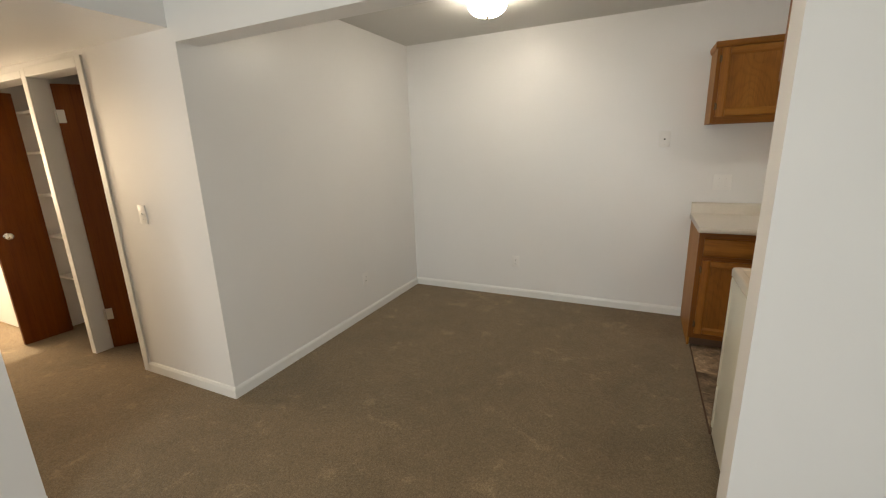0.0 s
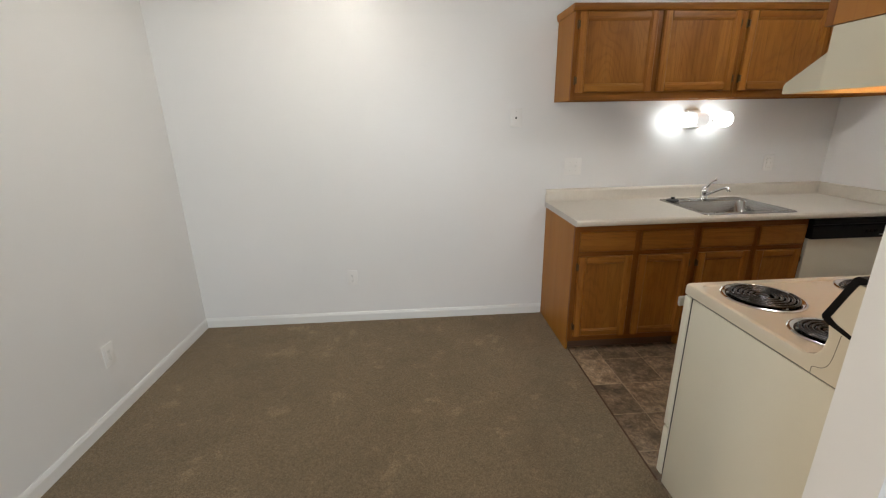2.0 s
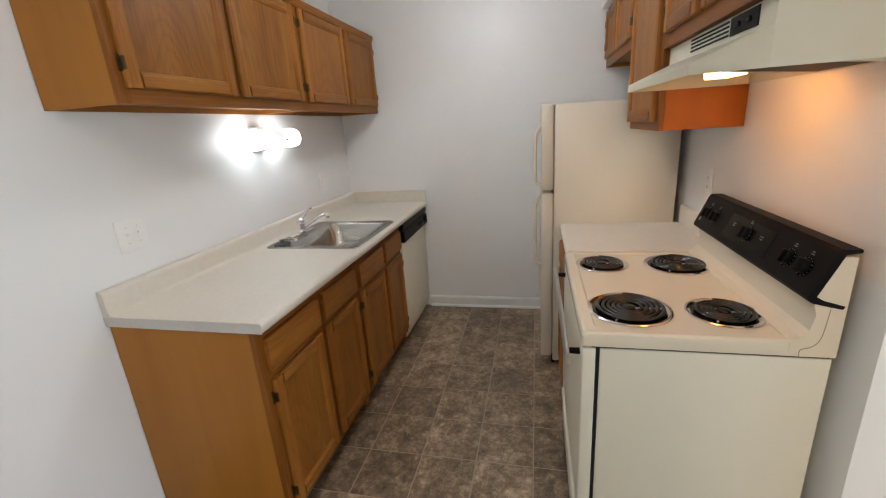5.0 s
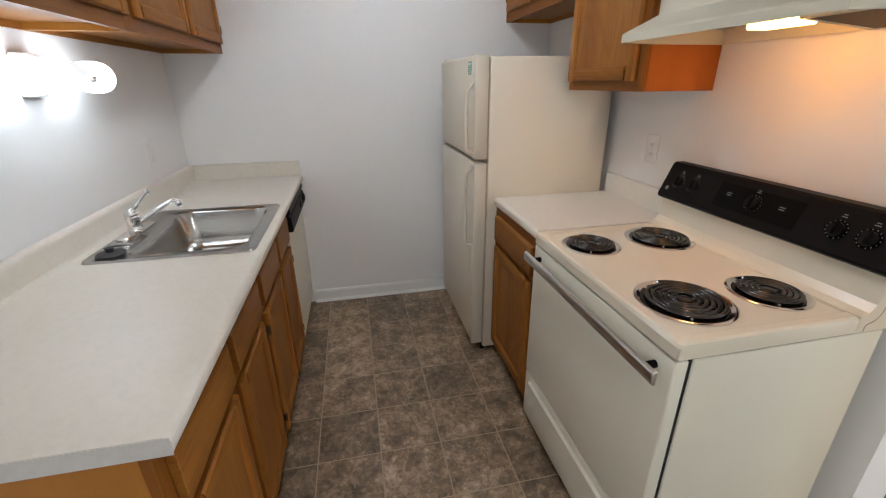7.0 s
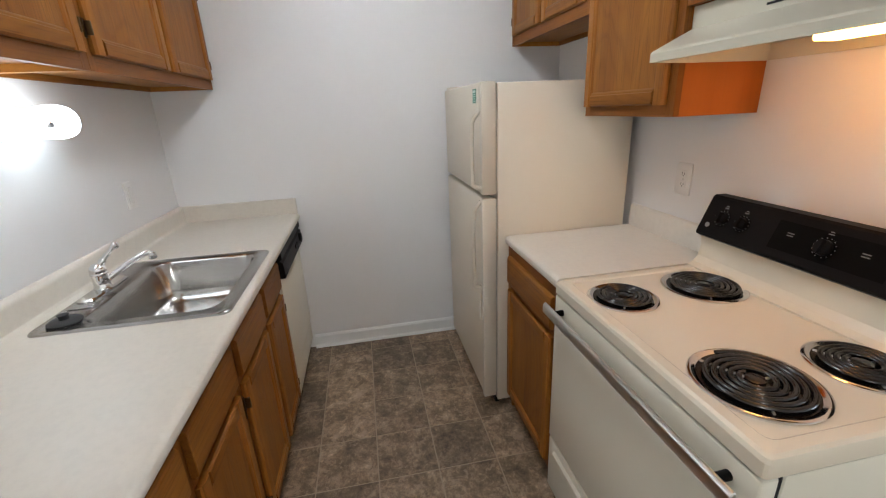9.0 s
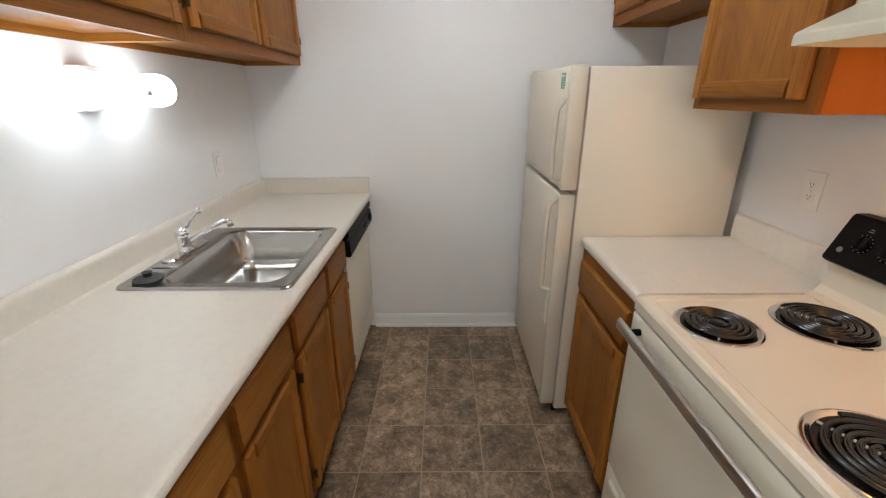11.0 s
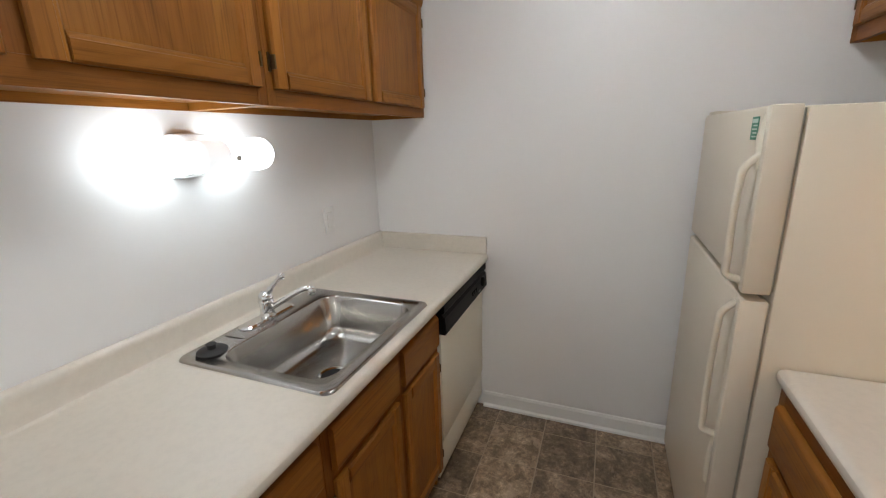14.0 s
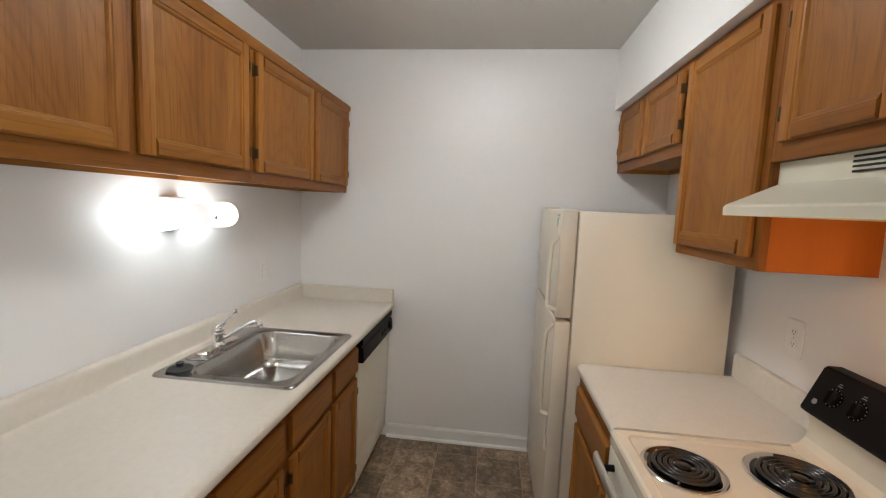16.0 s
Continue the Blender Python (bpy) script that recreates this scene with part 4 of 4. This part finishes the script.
# ---- refrigerator ----
fx0, fx1 = 1.322, 2.075
fr = thing("refrigerator", (1.7, -1.9, 0), "almond top-freezer refrigerator in the kitchen corner", "refrigerator")
part("cabinet", solid(fx0, fx1, -2.225, -1.606, 0.03, 1.556, 0.006), FRIDGE, fr)
part("toe_grille", solid(fx0 + 0.02, fx1 - 0.02, -1.62, -1.60, 0.005, 0.075), BLACK, fr)
for lx in (fx0 + 0.05, fx1 - 0.05):
    for ly in (-1.65, -2.17):
        part("foot", lathe([(0.018, 0.0), (0.018, 0.03)], (lx, ly, 0.0), 2, 12), BLACK, fr)
for nm, z0, z1 in (("freezer_door", 1.104, 1.562), ("fridge_door", 0.062, 1.088)):
    part("gasket", solid(fx0 + 0.012, fx1 - 0.012, -1.6055, -1.594, z0 + 0.008, z1 - 0.01), GASKET, fr)
    dd = part(nm, solid(fx0 - 0.001, fx1, -1.5935, -1.5400, z0, z1, 0.011, 3), FRIDGE, fr)
    part("edge_trim", solid(fx0 - 0.003, fx0 + 0.03, -1.598, -1.5360, z0 + 0.001, z1 - 0.001, 0.005, 2), FRIDGE_TRIM, dd)
    hz0, hz1 = (1.112, 1.435) if nm == "freezer_door" else (0.66, 1.078)
    flip = nm == "freezer_door"
    wide = hz0 + 0.02 if flip else hz1 - 0.02
    thin = hz1 if flip else hz0
    lo, hi = min(wide, thin), max(wide, thin)
    path = [(fx0 + 0.03, -1.5380, lo), (fx0 + 0.033, -1.5060, lo + 0.012), (fx0 + 0.035, -1.5040, lo + 0.05), (fx0 + 0.035, -1.5020, (lo + hi) / 2), (fx0 + 0.035, -1.5050, hi - 0.06), (fx0 + 0.033, -1.5100, hi - 0.02), (fx0 + 0.03, -1.5380, hi + 0.015)]
    part("handle", tube(smooth_path(path), 0.012, 10, 0.8), FRIDGE_TRIM, dd, "curved almond plastic pull handle")
    if flip:
        part("handle_fairing", tube(smooth_path([(fx0 + 0.03, -1.5400, hi - 0.02), (fx0 + 0.03, -1.5350, hi + 0.05), (fx0 + 0.03, -1.5390, hi + 0.11)]), [0.012] * 7 + [0.011, 0.010, 0.009, 0.008, 0.007, 0.006], 10, 0.8), FRIDGE_TRIM, dd)
        stk = part("sticker", solid(1.405, 1.457, -1.5396, -1.5382, 1.482, 1.538), GREEN, dd, "small green energy sticker")
        for w, z in ((0.034, 1.488), (0.028, 1.497), (0.036, 1.506), (0.030, 1.515)):
            part("lettering_bar", solid(1.411, 1.411 + w, -1.5382, -1.5377, z, z + 0.0035), STICKER, stk)
        part("header_panel", solid(1.409, 1.453, -1.5382, -1.5377, 1.523, 1.533), STICKER, stk)
        part("badge", lathe([(0.009, 0.0), (0.008, 0.002), (0.0, 0.002)], (1.372, -1.5400, 1.508), 1, 18), ALU, dd)
    else:
        part("handle_tail", tube(smooth_path([(fx0 + 0.03, -1.5380, lo + 0.01), (fx0 + 0.03, -1.5320, lo - 0.06), (fx0 + 0.03, -1.5320, lo - 0.15), (fx0 + 0.03, -1.5400, lo - 0.17)]), 0.008, 8, 0.8), FRIDGE_TRIM, dd)
        part("screw_cap", lathe([(0.004, 0.0), (0.004, 0.003)], (fx0 + 0.03, -1.5340, lo - 0.165), 1, 10), GASKET, dd)
part("hinge_cover", solid(fx1 - 0.09, fx1 - 0.01, -1.63, -1.55, 1.558, 1.574, 0.004), FRIDGE_TRIM, fr)

# ---- lamps ----
wl = thing("wall_light", (1.04, -0.05, 1.48), "two-bulb white wall light with lit opal glass", "wall light")
part("back_plate", solid(0.985, 1.095, -0.045, -0.001, 1.418, 1.545, 0.006), WHITE_METAL, wl)
part("center_band", lathe([(0.042, -0.045), (0.047, -0.04), (0.047, 0.04), (0.042, 0.045)], (1.04, -0.104, 1.478), 0, 32), BAND_GLOW, wl, "white centre band, faint glow added for bounced light")
for s in (-1, 1):
    bm = lathe([(0.041, 0.0), (0.043, 0.02), (0.051, 0.09), (0.053, 0.135), (0.050, 0.158), (0.040, 0.172), (0.022, 0.179), (0.0, 0.181)], (0, 0, 0), 0, 32)
    bmesh.ops.transform(bm, matrix=Matrix.Translation((1.04 + s * 0.046, -0.104, 1.478)) @ Matrix.Diagonal((s, 1, 1, 1)), verts=list(bm.verts))
    part("glass_shade", bm, OPAL, wl, "glowing opal glass shade")
part("finial", lathe([(0.009, 0.0), (0.009, -0.012), (0.0, -0.014)], (1.098, -0.147, 1.470), 1, 14), ALU, wl, "small metal thumb screw")



def ceiling_light(x, y, glass, label):
    c = thing("ceiling_light", (x, y, H), label, "ceiling light", "ceiling lights")
    part("pan", lathe([(0.140, -0.002), (0.143, -0.02), (0.136, -0.03), (0.0, -0.03)], (x, y, H), 2, 40), WHITE_METAL, c)
    part("glass_dome", lathe([(0.128, -0.031), (0.136, -0.038), (0.132, -0.062), (0.116, -0.088), (0.086, -0.108), (0.048, -0.119), (0.0, -0.122)], (x, y, H), 2, 40), glass, c, "lit frosted glass dome")
    part("finial", lathe([(0.012, -0.121), (0.012, -0.127), (0.006, -0.135), (0.0, -0.138)], (x, y, H), 2, 16), BRASS, c)


ceiling_light(-1.44, -0.91, DOME, "round frosted glass ceiling light, switched on, over dining area")
ceiling_light(1.08, -1.15, DOME_COOL, "round frosted glass ceiling light, switched on, over kitchen")

# ---- plates on the walls ----


def wall_plate(label, x, y, z, turn, w, h, kind, category="outlet"):
    p = thing("wall_plate", (0, 0, 0), label, category, "wall plates")
    part("cover", solid(-w / 2, w / 2, -0.0055, 0.0, -h / 2, h / 2, 0.002, 2), PLATE, p)
    if kind == "duplex":
        for s in (-1, 1):
            r = part("receptacle", solid(-0.0165, 0.0165, -0.0075, -0.005, s * 0.020 - 0.0135, s * 0.020 + 0.0135, 0.001, 1), PLATE, p)
            for dx in (-0.006, 0.006):
                part("slot", solid(dx - 0.0011, dx + 0.0011, -0.0079, -0.0074, s * 0.020 - 0.002, s * 0.020 + 0.006), PLATE_DK, r)
            part("slot", solid(-0.002, 0.002, -0.0079, -0.0074, s * 0.020 - 0.009, s * 0.020 - 0.005), PLATE_DK, r)
        part("screw", lathe([(0.003, -0.0052), (0.003, -0.0068)], (0, 0, 0), 1, 10), ALU, p)
    elif kind == "jack":
        part("socket", solid(-0.006, 0.006, -0.0075, -0.0052, -0.006, 0.006), PLATE_DK, p)
        for s in (-1, 1):
            part("screw", lathe([(0.003, -0.0052), (0.003, -0.0066)], (0, 0, s * 0.042), 1, 10), ALU, p)
    elif kind == "rocker":
        part("rocker", prism([(-0.005, -0.033), (-0.0085, -0.033), (-0.0062, 0.0), (-0.0105, 0.033), (-0.005, 0.033)], 0, -0.0165, 0.0165), PLATE, p)
        part("seam", solid(-0.018, 0.018, -0.0058, -0.0053, -0.0345, 0.0345), GASKET, p)
    else:
        for dx in ((0.0,) if kind == "toggle" else (-0.023, 0.023)):
            part("toggle", prism([(-0.005, -0.006), (-0.014, 0.006), (-0.014, 0.011), (-0.005, 0.008)], 0, dx - 0.004, dx + 0.004), PLATE, p)
            for s in (-1, 1):
                part("screw", lathe([(0.0028, -0.0052), (0.0028, -0.0066)], (dx, 0, s * 0.03), 1, 10), ALU, p)
    p.matrix_world = pose(x, y, z, 0, 0, turn)


wall_plate("white duplex outlet low on the dining wall", -1.471, 0, 0.365, 0, 0.075, 0.12, "duplex")
wall_plate("white duplex outlet low on the side wall", XL, -0.969, 0.356, 90, 0.075, 0.12, "duplex")
wall_plate("white cable jack plate high on the wall", -0.239, 0, 1.514, 0, 0.08, 0.125, "jack", "jack plate")
wall_plate("white double switch plate above the worktop", 0.194, 0, 1.167, 0, 0.125, 0.12, "double", "switch")
wall_plate("white rocker switch beside the sink", 1.705, 0, 1.157, 0, 0.075, 0.12, "rocker", "switch")
wall_plate("white duplex outlet above the short worktop", 1.031, YP, 1.166, 180, 0.078, 0.122, "duplex")
wall_plate("white toggle switch on the hall wall", -3.209, YH, 1.16, 0, 0.075, 0.12, "toggle", "switch")

# ---- vinyl tiles, each a piece ----
P = 0.258
tile_meshes = {}


def tile_mesh(w, d):
    key = (round(w, 3), round(d, 3))
    if key not in tile_meshes:
        bm = bmesh.new()
        g = 0.0021
        a, b = w / 2 - g, d / 2 - g
        lo = [bm.verts.new((x, y, -0.0014)) for x, y in ((-a, -b), (a, -b), (a, b), (-a, b))]
        hi = [bm.verts.new((x, y, 0.0)) for x, y in ((-a + 0.0015, -b + 0.0015), (a - 0.0015, -b + 0.0015), (a - 0.0015, b - 0.0015), (-a + 0.0015, b - 0.0015))]
        bm.faces.new(hi)
        for i in range(4):
            bm.faces.new((lo[i], lo[(i + 1) % 4], hi[(i + 1) % 4], hi[i]))
        me = bpy.data.meshes.new("tile")
        bm.to_mesh(me)
        bm.free()
        me.materials.append(TILE)
        tile_meshes[key] = me
    return tile_meshes[key]


xs = [XT] + [0.478 + P * k for k in range(-1, 7) if XT + 0.01 < 0.478 + P * k < XE - 0.01] + [XE]
ys = [0.0] + [-0.463 - P * k for k in range(-1, 8) if YP + 0.01 < -0.463 - P * k < -0.01] + [YP]
for xa, xb in zip(xs, xs[1:]):
    for ya, yb in zip(ys[1:], ys):
        t = new("tile", tile_mesh(xb - xa, yb - ya))
        t.parent = FLOOR
        t.location = Vector(((xa + xb) / 2, (ya + yb) / 2, 0.0)) - PLACE[FLOOR]
